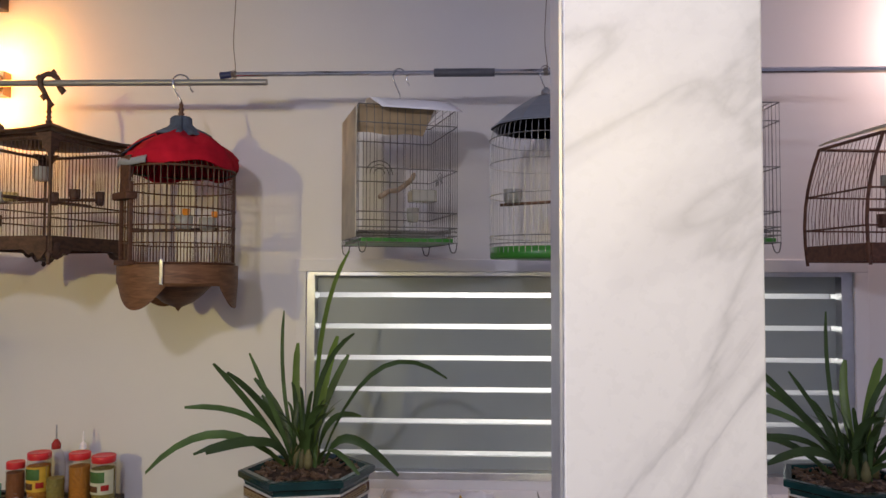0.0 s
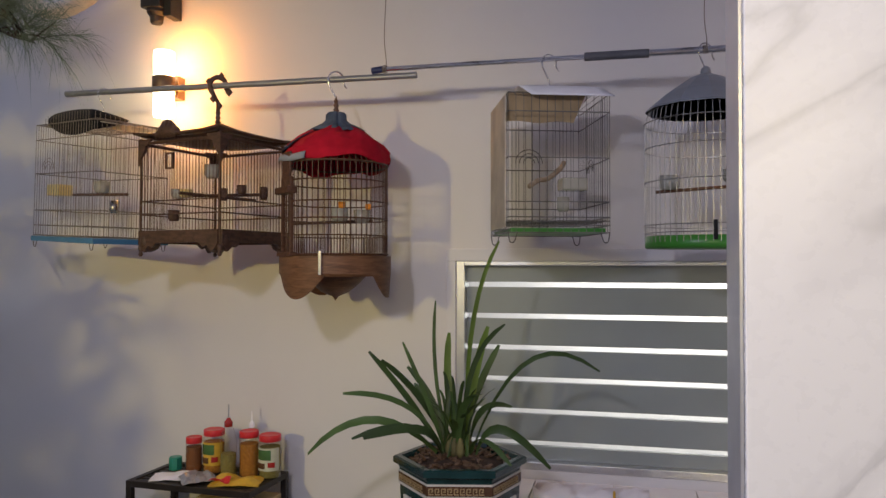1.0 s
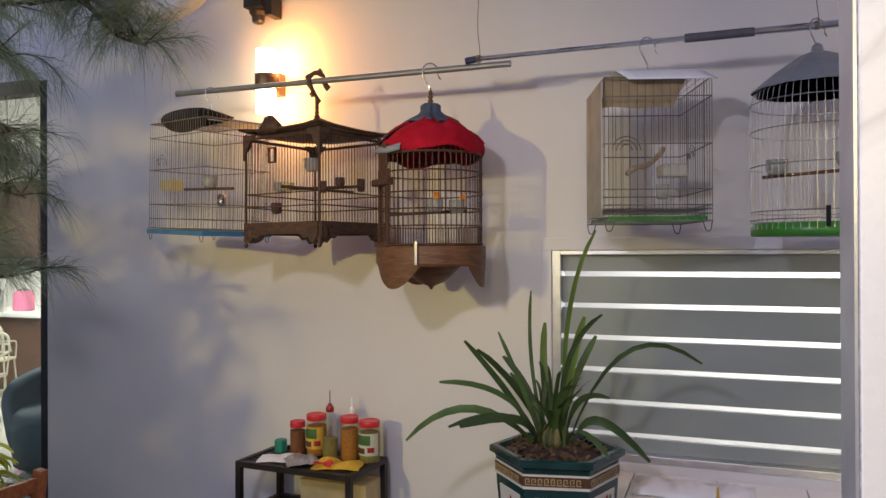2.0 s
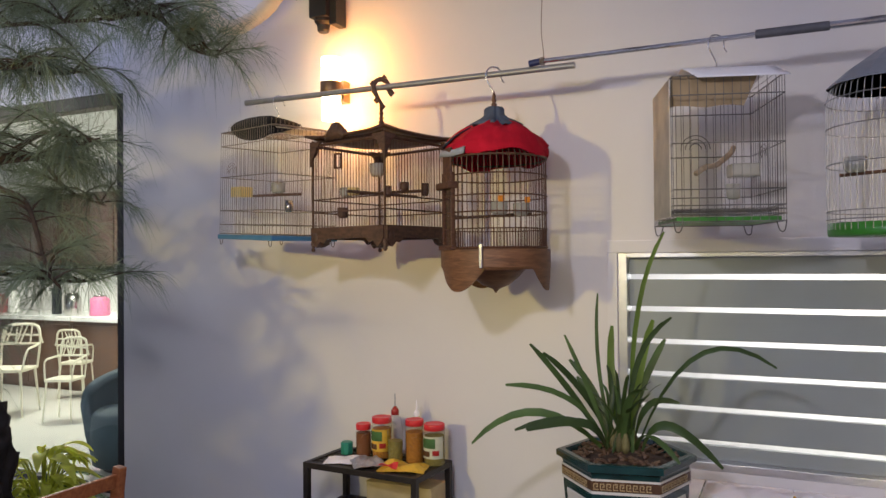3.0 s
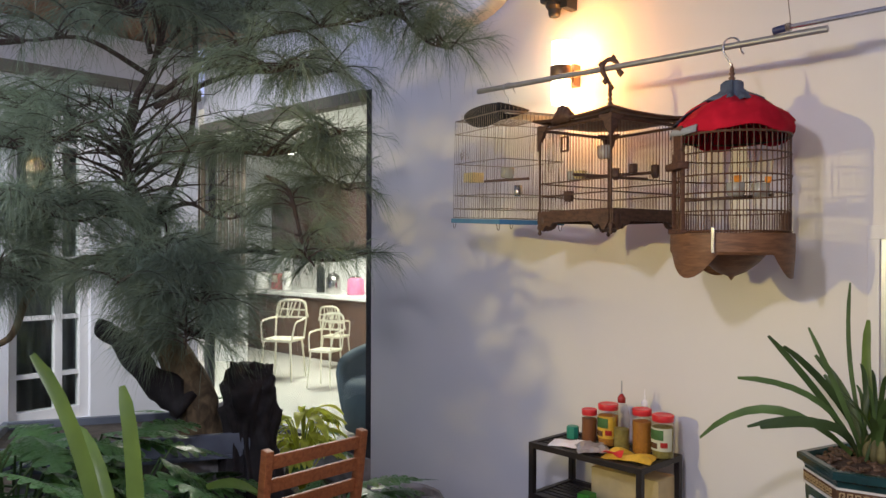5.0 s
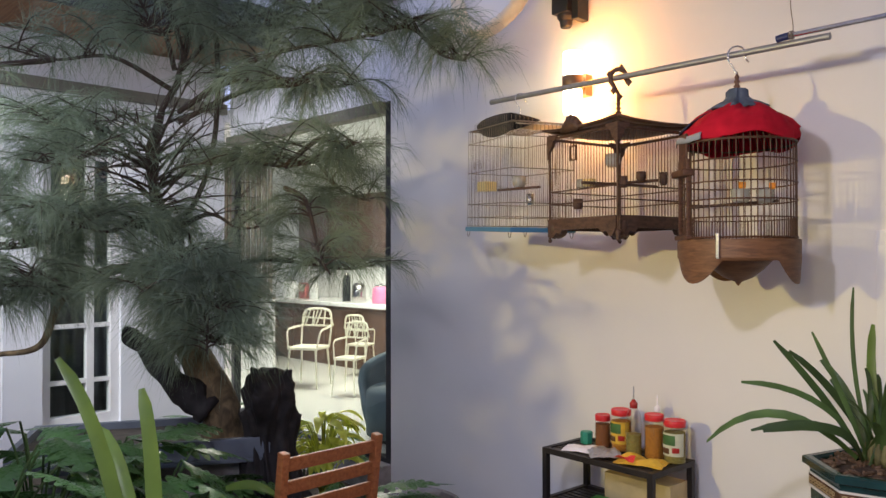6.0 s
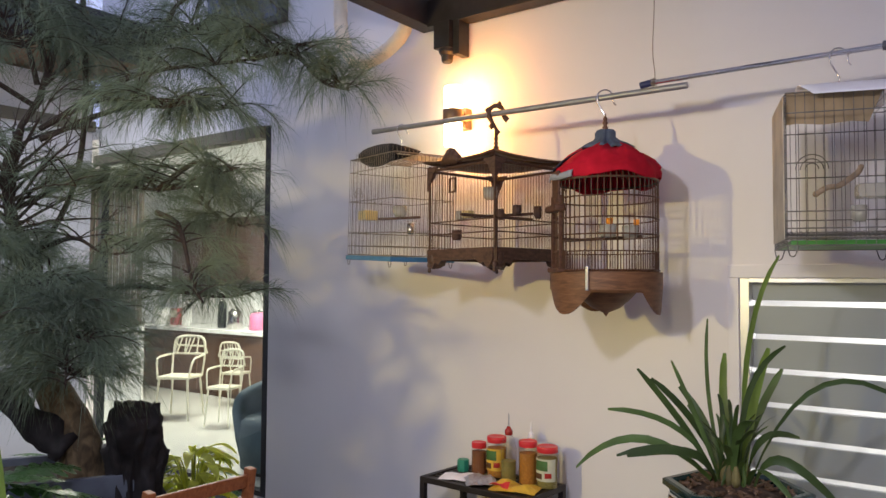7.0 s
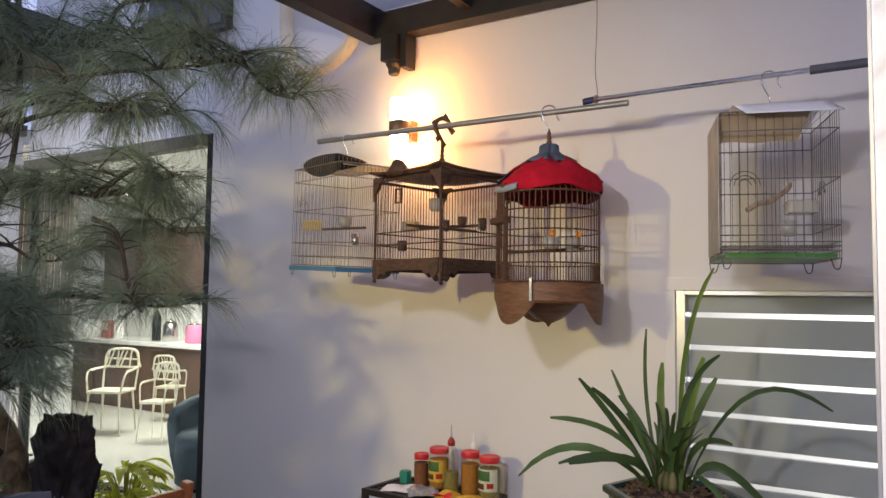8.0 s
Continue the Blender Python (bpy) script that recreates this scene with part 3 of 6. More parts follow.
for name, x, r, h, m_, lab, cat in (("kettle", -6.85, 0.085, 0.23, M_STEEL, "dark steel kettle on the worktop", "kettle"),
                                    ("bottle", -7.09, 0.05, 0.33, M_DARKFRAME, "tall dark bottle on the worktop", "bottle"),
                                    ("pink_tub", -6.45, 0.10, 0.21, M_PINK, "pink plastic tub on the worktop", "tub"),
                                    ("jug", -7.77, 0.06, 0.26, M_TILE, "white jug on the worktop", "jug"),
                                    ("rice_cooker", -8.30, 0.11, 0.23, M_TILE, "white round rice cooker on the worktop", "cooker")):
    t = thing(name, (x, 5.42, HF + 0.745), lab, cat)
    part("body", turned([(r * 0.9, 0), (r, 0.01), (r * 0.95, h * 0.8), (r * 0.6, h * 0.92)], 18), m_, t, smooth=True)
    part("lid", turned([(r * 0.62, h * 0.92), (r * 0.6, h * 0.97), (r * 0.15, h), (r * 0.15, h * 1.06), (0, h * 1.07)], 18), M_STEEL, t, smooth=True)
t = thing("red_appliance", (-7.98, 5.45, HF + 0.745), "small red countertop appliance", "appliance")
part("body", boxed((-0.08, -0.07, 0.0), (0.08, 0.07, 0.2), 0.015), M_REDPOT, t)
part("front_panel", boxed((-0.06, -0.074, 0.09), (0.06, -0.0705, 0.18), 0.001), M_CHAIRWHITE, t)


def dining_chair():
    c = thing("dining_chair", (0, 0, 0), "cream moulded plastic dining chair with a pierced back", "chair", group="kitchen chairs")
    part("seat", boxed((-0.22, -0.21, 0.42), (0.22, 0.22, 0.45), 0.012), M_CHAIRWHITE, c)
    for sx, sy in ((-1, -1), (1, -1), (-1, 1), (1, 1)):
        bm = bmesh.new()
        rod(bm, (sx * 0.19, sy * 0.18, 0.43), (sx * 0.23, sy * 0.23, 0.0), 0.017, 8, 0.011)
        part("leg", bm, M_CHAIRWHITE, c)
    bm = bmesh.new()
    tube(bm, smooth_line([(-0.21, 0.2, 0.43), (-0.22, 0.25, 0.65), (-0.19, 0.28, 0.82), (0, 0.29, 0.85), (0.19, 0.28, 0.82), (0.22, 0.25, 0.65), (0.21, 0.2, 0.43)], 4), 0.015, 6)
    part("back_frame", bm, M_CHAIRWHITE, c)
    bm = bmesh.new()
    rng = random.Random(4)
    for i in range(7):
        x = -0.17 + i * 0.057
        rod(bm, (x, 0.285, 0.83), (x + rng.uniform(-0.09, 0.09), 0.27, 0.66), 0.011, 5)
    rod(bm, (-0.21, 0.262, 0.66), (0.21, 0.262, 0.66), 0.012, 5)
    rod(bm, (-0.2, 0.28, 0.75), (0.2, 0.28, 0.74), 0.011, 5)
    part("back_lattice", bm, M_CHAIRWHITE, c)
    for sx in (-1, 1):
        bm = bmesh.new()
        tube(bm, smooth_line([(sx * 0.215, 0.25, 0.66), (sx * 0.25, 0.05, 0.65), (sx * 0.245, -0.14, 0.62), (sx * 0.21, -0.19, 0.44)], 4), 0.013, 6)
        part("armrest", bm, M_CHAIRWHITE, c)
    return c


dc = dining_chair()
SLIM = Matrix.Diagonal((0.72, 0.72, 0.88, 1))
dc.matrix_world = pose(-6.10, 4.22, HF, 0, 0, 30) @ SLIM
for x, y, r in ((-5.46, 4.24, 22), (-6.25, 4.98, 205)):
    copy_thing(dc, pose(x, y, HF, 0, 0, r) @ SLIM)
arm = thing("armchair", (-3.80, 3.48, HF), "slate-blue upholstered tub armchair behind the glass", "chair", turn=15)
bm = bmesh.new()
rows = []
for i in range(19):
    th = radians(-15 + i * 210 / 18)
    hgt = 0.65 - 0.16 * abs(i - 9) / 9
    rows.append([(r * math.cos(th), 0.94 * r * math.sin(th), z) for r, z in ((0.27, 0.06), (0.31, 0.2), (0.335, 0.36), (0.34, hgt - 0.10), (0.325, hgt - 0.03), (0.305, hgt))])
sheet(bm, rows, 0.06)
part("shell", bm, M_SOFA, arm, smooth=True)
part("seat", turned([(0.0, 0.05), (0.28, 0.05), (0.29, 0.2), (0.28, 0.34), (0.25, 0.37), (0, 0.38)], 24), M_SOFA, arm, smooth=True)
part("base", turned([(0.2, 0.0), (0.22, 0.01), (0.22, 0.05)], 20), M_DARKFRAME, arm)

# ---- wall lamp ----
sc = thing("wall_lamp", (-1.955, 2.885, 2.29), "cylinder wall lamp glowing warm up and down", "lamp")
part("body", turned([(0.047, -0.032), (0.049, -0.03), (0.049, 0.03), (0.047, 0.032)], 28), M_LAMPBODY, sc, "dark bronze body", True)
part("diffuser", turned([(0.043, 0.033), (0.044, 0.13), (0.042, 0.142), (0.0, 0.143)], 28), M_LAMPGLOW, sc, "glowing upper glass", True)
part("diffuser", turned([(0.0, -0.143), (0.042, -0.142), (0.044, -0.13), (0.043, -0.033)], 28), M_LAMPGLOW, sc, "glowing lower glass", True)
part("mount", boxed((-0.022, 0.045, -0.04), (0.022, 0.06, 0.03), 0.002), M_LAMPBODY, sc)
part("back_plate", boxed((-0.03, 0.06, -0.05), (0.03, 0.115, 0.05), 0.002), M_LAMPBODY, sc)
lamp("sconce_light", "POINT", (-1.905, 2.905, 2.42), 7, (1.0, 0.33, 0.025), 0.03)
lamp("sconce_light", "POINT", (-1.905, 2.905, 2.16), 6.5, (1.0, 0.33, 0.025), 0.03)

# hose looped beside the canopy
hs = thing("hose", (0, 0, 0), "thick pale hose looping down beside the canopy, tinted for lamplight", "hose")
bm = bmesh.new()
tube(bm, smooth_line([(-2.73, 2.90, 3.6), (-2.73, 2.90, 3.1), (-2.72, 2.90, 2.86), (-2.66, 2.90, 2.72), (-2.55, 2.90, 2.66), (-2.42, 2.90, 2.68), (-2.29, 2.90, 2.755), (-2.25, 2.90, 2.86)], 6), [0.036 + 0.003 * (i % 2) for i in range(43)], 10)
part("tube", bm, M_HOSE, hs, smooth=True)

# ---- poles ----
pole = thing("hanging_pole", (-1.486, 2.62, 2.203), "grey metal hanging pole carrying three cages", "pole")
bm = bmesh.new()
rod(bm, (-0.736, 0, 0), (0.741, 0, -0.007), 0.0115, 14)
part("pole", bm, M_POLE, pole, smooth=False)
bm = bmesh.new()
rod(bm, (-0.739, 0, 0), (-0.70, 0, 0), 0.0125, 14)
part("end_cap", bm, M_POLE, pole)
rd = thing("telescopic_rod", (0, 2.60, 2.219), "chrome telescopic rod with a dark foam grip", "pole")
bm = bmesh.new()
rod(bm, (-0.88, 0, 0), (-0.148, 0, 0), 0.0085, 12)
rod(bm, (0.064, 0, -0.001), (3.3, 0, -0.006), 0.0115, 12)
part("tube", bm, M_CHROME, rd)
bm = bmesh.new()
rod(bm, (-0.148, 0, 0), (0.064, 0, -0.001), 0.0145, 14)
part("grip", bm, M_GRIP, rd, "dark foam grip")
bm = bmesh.new()
rod(bm, (-0.908, 0, -0.004), (-0.868, 0, 0), 0.0125, 12)
part("end_cap", bm, M_SWITCH, rd, "dark blue end cap")
for wx in (-0.858, 0.243):
    wr = thing("hanging_wire", (wx, 2.60, 2.219), "thin steel wire holding the rod", "wire", group="rod wires")
    bm = bmesh.new()
    tube(bm, smooth_line([(0, 0, 0.0), (0.004, 0, 0.03), (-0.004, 0, 0.12), (0.003, 0, 0.3), (0, 0, 0.555)], 4), 0.0016, 5)
    part("strand", bm, M_RUSTWIRE, wr)
    bm = bmesh.new()
    for k in range(3):
        m = Matrix.Translation((-0.006 + k * 0.005, 0, 0)) @ Matrix.Rotation(radians(90), 4, "Y")
        made = len(bm.verts)
        ring(bm, (0, 0, 0), 0.0135, 0.0016, 18, 4)
        bm.verts.ensure_lookup_table()
        bmesh.ops.transform(bm, matrix=m, verts=bm.verts[made:])
    part("wrap", bm, M_RUSTWIRE, wr)


# ---- cages ----
def cup(parent, at, r=0.026, h=0.035, material=None, name="feed_cup", label=""):
    bm = turned([(r * 0.75, 0), (r, h * 0.25), (r * 1.02, h), (r * 0.9, h), (r * 0.88, h * 0.3), (0, h * 0.22)], 14, centre=at)
    return part(name, bm, material or M_CUP, parent, label, True)


def wire_box(parent, w, d, z0, z1, step, r, wire, levels, name="side_wires", top=True):
    """The wire walls of a box cage: uprights, rails and roof wires."""
    for k, (ax, fix, half) in enumerate((("x", -d / 2, w), ("x", d / 2, w), ("y", -w / 2, d), ("y", w / 2, d))):
        bm = bmesh.new()
        n = round(half / step)
        for i in range(n + 1):
            s = -half / 2 + half * i / n
            p = (s, fix) if ax == "x" else (fix, s)
            rod(bm, (*p, z0), (*p, z1), r, 4)
        part(name, bm, wire, parent)
    for z in levels:
        bm = bmesh.new()
        c = [(-w / 2, -d / 2, z), (w / 2, -d / 2, z), (w / 2, d / 2, z), (-w / 2, d / 2, z)]
        for a, b in zip(c, c[1:] + c[:1]):
            rod(bm, a, b, r * 1.9, 5)
        part("rail", bm, wire, parent)
    if top:
        bm = bmesh.new()
        n = round(w / step)
        for i in range(n + 1):
            x = -w / 2 + w * i / n
            rod(bm, (x, -d / 2, z1), (x, d / 2, z1), r, 4)
        part("roof_wires", bm, wire, parent)


def feet(parent, w, d, z, r, wire, drop=0.025):
    for sx, sy in ((-1, -1), (1, -1), (-1, 1), (1, 1)):
        bm = bmesh.new()
        x, y = sx * w / 2, sy * d / 2
        tube(bm, smooth_line([(x, y, z), (x - sx * 0.006, y, z - drop), (x - sx * 0.02, y, z - drop), (x - sx * 0.03, y, z)], 4), r * 1.5, 5)
        part("foot", bm, wire, parent)


def hook(parent, at, top, radius=0.02, r=0.0022, material=None, name="hook", thick=1.0):
    """A hook from the cage's crown up over the bar at top, in the cage's own axes."""
    bm = bmesh.new()
    m = Matrix.Rotation(-parent.matrix_world.to_euler().z - radians(55), 4, "Z")
    pts = hook_points((0, 0, 0), radius, top[2] - at[2])
    tube(bm, [Vector(top) + m @ Vector(p) for p in pts], r, 8)
    return part(name, bm, material or M_CHROME, parent, "steel hook" if material is None else "", True)


# wire cage with the blue tray and the black shade sheet
c1 = thing("bird_cage", (-2.073, 2.63, 1.59), "wire bird cage with a blue tray and black sheet on top", "bird cage", turn=-22, tilt=(0, 2.5))
W1, D1 = 0.448, 0.30
wire_box(c1, W1, D1, 0.03, 0.47, 0.0185, 0.0011, M_RUSTWIRE, (0.03, 0.07, 0.13, 0.275, 0.41, 0.47))
part("tray", boxed((-W1 / 2 - 0.008, -D1 / 2 - 0.008, 0.006), (W1 / 2 + 0.008, D1 / 2 + 0.008, 0.026), 0.004), M_BLUE, c1, "blue plastic tray")
feet(c1, W1, D1, 0.01, 0.0012, M_RUSTWIRE)
bm, bars, side_bars = bmesh.new(), bmesh.new(), bmesh.new()
rows = []
for i in range(25):
    u = i / 24
    run, arch = u * 0.475, math.sin(math.pi * u ** 0.85) ** 0.75
    x, y = (-0.15 + run, -D1 / 2 + 0.006) if run < 0.335 else (0.187, -D1 / 2 + 0.006 + run - 0.335)
    low, high = 0.484 - 0.066 * arch, 0.500 + 0.020 * arch - 0.012 * u
    rows.append([(x, y, low), (x * 0.99, y + 0.003, (low + high) / 2), (x * 0.95, y * 0.95, high), (x * 0.6, y * 0.6, high + 0.002), (x * 0.2, y * 0.2, 0.492)])
    out = 0.008 if run < 0.335 else 0.0
    rod(bars if run < 0.335 else side_bars, (x + 0.008 - out, y - out, 0.47), (x + 0.008 - out, y - out, high - 0.006), 0.0010, 4)
part("roof_bars", bars, M_RUSTWIRE, c1)
part("roof_bars", side_bars, M_RUSTWIRE, c1)
sheet(bm, rows, 0.003)
part("shade_sheet", bm, M_BLACKSHEET, c1, "black curved plastic sheet", True)
bm = bmesh.new()
sheet(bm, [[(0.0 + 0.02 * i, -0.12 + 0.024 * j, 0.482 + 0.012 * math.sin(i * 0.8) - 0.003 * i) for j in range(11)] for i in range(11)], 0.002)
part("shade_sheet", bm, M_TANSHEET, c1, "pale translucent sheet", True)
bm = bmesh.new()
rod(bm, (-0.17, -0.02, 0.2), (0.19, 0.0, 0.2), 0.006, 8)
part("perch", bm, M_BAMBOO, c1)
part("feed_trough", boxed((-0.19, -0.12, 0.19), (-0.10, -0.06, 0.235), 0.004), M_YELLOWCUP, c1, "yellowed feed trough")
cup(c1, (0.06, -0.03, 0.205), 0.03, 0.045, M_CUP)
cup(c1, (0.0, 0.06, 0.13), 0.018, 0.05, M_STEEL)
bm = bmesh.new()
for k in range(3):
    made = len(bm.verts)
    ring(bm, (0, 0, 0), 0.02 + 0.012 * k, 0.0014, 16, 4, 0, 180)
    bm.verts.ensure_lookup_table()
    bmesh.ops.transform(bm, matrix=Matrix.Translation((-0.12, -D1 / 2 - 0.002, 0.29)) @ Matrix.Rotation(radians(90), 4, "X"), verts=bm.verts[made:])
part("door_wire", bm, M_RUSTWIRE, c1)
hook(c1, (0, 0, 0.47), (0.0, 0.0, 0.606), 0.022, 0.0020)

# carved square wooden cage with a pagoda roof
c2 = thing("bird_cage", (-1.54, 2.62, 1.56), "carved dark wooden square bird cage with a pagoda roof", "bird cage", turn=-13)
S2 = 0.386
h2 = S2 / 2
for sx, sy in ((-1, -1), (1, -1), (-1, 1), (1, 1)):
    part("corner_post", boxed((sx * h2 - 0.004, sy * h2 - 0.004, 0.02), (sx * h2 + 0.004, sy * h2 + 0.004, 0.42), 0.002), M_DARKWOOD, c2)
    bm = turned([(0.004, -0.02), (0.009, -0.012), (0.005, -0.002), (0.011, 0.01), (0.008, 0.022)], 10, centre=(sx * h2, sy * h2, 0))
    part("corner_foot", bm, M_DARKWOOD, c2, smooth=True)
for a in range(4):
    m = Matrix.Rotation(radians(90 * a), 4, "Z")
    for sg in (-1, 1):
        bm = bmesh.new()
        rows = []
        for i in range(9):
            u = i / 8
            drop = 0.095 * (1 - u) ** 1.3 + 0.006 * math.sin(u * 18)
            x = sg * (h2 + 0.008 - 0.062 * u)
            rows.append([(x, -h2 - 0.004, 0.412 - max(0.004, drop)), (x, -h2 - 0.004, 0.414)])
        sheet(bm, rows, 0.009)
        part("corner_bracket", bm, M_DARKWOOD, c2, "carved corner bracket", at=m)
    bm = bmesh.new()
    n = 40
    rows = []
    for i in range(n + 1):
        x = -h2 + 2 * h2 * i / n
        u = abs(x) / h2
        low = 0.030 - 0.034 * math.exp(-((u - 0.86) / 0.10) ** 2) - 0.018 * math.exp(-((u - 0.64) / 0.07) ** 2)
        rows.append([(x, -h2 - 0.006, low), (x, -h2 - 0.006, 0.075)])
    sheet(bm, rows, 0.012)
    part("base_apron", bm, M_DARKWOOD, c2, "carved apron", at=m)
    bm = bmesh.new()
    for i in range(1, 24):
        x = -h2 + 2 * h2 * i / 24
        rod(bm, (x, -h2, 0.07), (x, -h2, 0.41), 0.0014, 4)
    part("bars", bm, M_BAMBOO, c2, at=m)
    for z, r in ((0.135, 0.0028), (0.185, 0.0028), (0.40, 0.006)):
        bm = bmesh.new()
        rod(bm, (-h2, -h2, z), (h2, -h2, z), r, 6)
        part("rail", bm, M_DARKWOOD, c2, at=m)
    bm = bmesh.new()
    rows = []
    e = h2 + 0.022
    for i in range(9):
        t_ = i / 8
        z = 0.418 + 0.068 * t_ ** 1.5 + 0.008 * (1 - t_) ** 4
        w = e * (1 - t_)
        rows.append([(w * s, -max(w, 0.004), z + 0.012 * abs(s) ** 3 * (1 - t_)) for s in (-1, -0.6, -0.2, 0.2, 0.6, 1)])
    sheet(bm, rows, 0.008)
    part("roof_panel", bm, M_DARKWOOD, c2, at=m, smooth=True)
    bm = bmesh.new()
    lathe(bm, [(0.0, -0.016), (0.016, -0.012), (0.034, -0.002), (0.042, 0.014), (0.038, 0.04), (0.025, 0.06)], 16, centre=(h2 * 0.88, -h2 * 0.88, 0.012), squash=0.8)
    part("carved_boss", bm, M_DARKWOOD, c2, at=m, smooth=True)
bm = bmesh.new()
rows = []
for i in range(25):
    u = i / 24
    rise = 0.052 * math.sin(math.pi * u) ** 0.7 + 0.007 * abs(math.sin(5 * math.pi * u))
    x = -0.10 + 0.10 * u
    rows.append([(x, -h2 - 0.016, 0.412), (x, -h2 - 0.020, 0.418 + rise * 0.5), (x, -h2 - 0.012, 0.418 + rise), (x, -h2 + 0.004, 0.418 + rise * 0.8)])
sheet(bm, rows, 0.010)
part("roof_carving", bm, M_DARKWOOD, c2, smooth=True)
part("floor_board", boxed((-h2, -h2, 0.05), (h2, h2, 0.06)), M_DARKWOOD, c2)
part("finial", turned([(0.016, 0.475), (0.02, 0.485), (0.01, 0.492), (0.013, 0.50), (0.006, 0.507), (0.011, 0.516), (0.0055, 0.524), (0.010, 0.535), (0.005, 0.545), (0.0, 0.56)], 12), M_DARKWOOD, c2, smooth=True)
bm = bmesh.new()
m = Matrix.Rotation(radians(13 - 60), 4, "Z")
tube(bm, [m @ Vector((p[0], p[1], p[2] + 0.643)) for p in hook_points((0, 0, 0), 0.030, 0.105)], [0.004, 0.007] + [0.0085, 0.0105, 0.008, 0.0095, 0.0115, 0.009, 0.0105, 0.0085, 0.0105, 0.009, 0.008] + [0.0105, 0.008, 0.0075, 0.007], 8)
part("hook", bm, M_DARKWOOD, c2, "carved dark wooden hook", True)
for cc, rr in ((Vector((0, 0.040, 0.618)), 0.015), (Vector((0.016, -0.018, 0.585)), 0.014), (Vector((0.0, -0.036, 0.655)), 0.012), (Vector((0.0, 0.012, 0.68)), 0.012), (Vector((-0.012, 0.006, 0.565)), 0.012)):
    part("hook_carving", turned([(0, -rr * 1.2), (rr, 0), (0, rr * 1.2)], 10, centre=m @ cc), M_DARKWOOD, c2, smooth=True)
bm = bmesh.new()
rod(bm, (-0.17, -0.06, 0.215), (0.17, 0.04, 0.215), 0.006, 8)
rod(bm, (0.0, -h2, 0.21), (0.02, h2, 0.21), 0.006, 8)
part("perch", bm, M_DARKWOOD, c2)
for at_, r, h, mm in (((0.03, -0.06, 0.275), 0.028, 0.05, M_CUP), ((-0.1, -0.1, 0.20), 0.026, 0.035, M_CUP), ((-0.04, -0.12, 0.2), 0.025, 0.03, M_YELLOWCUP),
                      ((0.12, 0.0, 0.215), 0.018, 0.035, M_DARKWOOD), ((0.15, 0.09, 0.20), 0.015, 0.05, M_DARKWOOD), ((-0.05, -0.17, 0.11), 0.02, 0.04, M_DARKWOOD),
                      ((0.08, -0.05, 0.19), 0.013, 0.045, M_DARKWOOD)):
    cup(c2, at_, r, h, mm)
for nm, lo, hi in (("frame_side", (-0.07, -h2 - 0.004, 0.3), (-0.064, -h2 + 0.004, 0.36)), ("frame_side", (-0.036, -h2 - 0.004, 0.3), (-0.03, -h2 + 0.004, 0.36)),
                   ("frame_rail", (-0.064, -h2 - 0.004, 0.354), (-0.036, -h2 + 0.004, 0.36)), ("frame_rail", (-0.064, -h2 - 0.004, 0.3), (-0.036, -h2 + 0.004, 0.306))):
    part(nm, boxed(lo, hi), M_DARKWOOD, c2)

# round bamboo cage under red cloth
c3 = thing("bird_cage", (-1.055, 2.62, 1.39), "round brown bamboo bird cage with a red cloth over its dome", "bird cage")
R3 = 0.19
bm = bmesh.new()
nb = 54
for i in range(nb):
    a = 2 * math.pi * i / nb
    c, s = math.cos(a), math.sin(a)
    pts = [(R3 * c, R3 * s, 0.15), (R3 * c, R3 * s, 0.485), (R3 * 0.93 * c, R3 * 0.93 * s, 0.517), (R3 * 0.74 * c, R3 * 0.74 * s, 0.552), (R3 * 0.45 * c, R3 * 0.45 * s, 0.585), (R3 * 0.16 * c, R3 * 0.16 * s, 0.62)]
    tube(bm, pts, 0.0018, 4, False)
part("bars", bm, M_BAMBOO, c3)
bm = bmesh.new()
for i in range(nb):
    a = 2 * math.pi * (i + 0.5) / nb
    c, s = R3 * math.cos(a), R3 * math.sin(a)
    rod(bm, (c, s, 0.15), (c, s, 0.225), 0.0015, 4)
part("short_bars", bm, M_BAMBOO, c3)
for z, r in ((0.158, 0.004), (0.225, 0.0026), (0.285, 0.003), (0.345, 0.003), (0.42, 0.003), (0.485, 0.004)):
    bm = bmesh.new()
    ring(bm, (0, 0, z), R3 + 0.002, r, 48, 6)
    part("hoop", bm, M_BAMBOO, c3)
bm = bmesh.new()
rows = []
n = 144
for i in range(n + 1):
    a = 2 * math.pi * i / n
    d_ = abs(((math.degrees(a) + 113) % 120 + 60) % 120 - 60)   # from the middle of the nearest petal
    lobe = 0.082 * min(1.0, d_ / 33) ** 1.9
    zlow = max(0.0, lobe)
    rr = R3 + 0.01
    rows.append([(rr * 0.97 * math.cos(a), rr * 0.97 * math.sin(a), zlow), (rr * math.cos(a), rr * math.sin(a), 0.09), (rr * math.cos(a), rr * math.sin(a), 0.152)])
sheet(bm, rows, 0.008)
part("base_skirt", bm, M_BASEWOOD, c3, "scalloped wooden skirt")
part("floor_board", turned([(0, 0.085), (R3, 0.085), (R3, 0.095), (0, 0.095)], 36), M_BASEWOOD, c3)
bm = bmesh.new()
lathe(bm, [(0, -0.012), (0.006, -0.004), (0.012, 0.004), (0.05, 0.020), (0.085, 0.048), (0.11, 0.075), (0.12, 0.086)], 24, centre=(0, 0, 0.0))
part("base_drum", bm, M_BASEWOOD, c3, smooth=True)
part("slide_pin", boxed((0.02, -R3 - 0.022, 0.085), (0.032, -R3 - 0.014, 0.17), 0.002), M_CHROME, c3, "pale metal slide pin")
rng = random.Random(8)
bm = bmesh.new()
rows = []
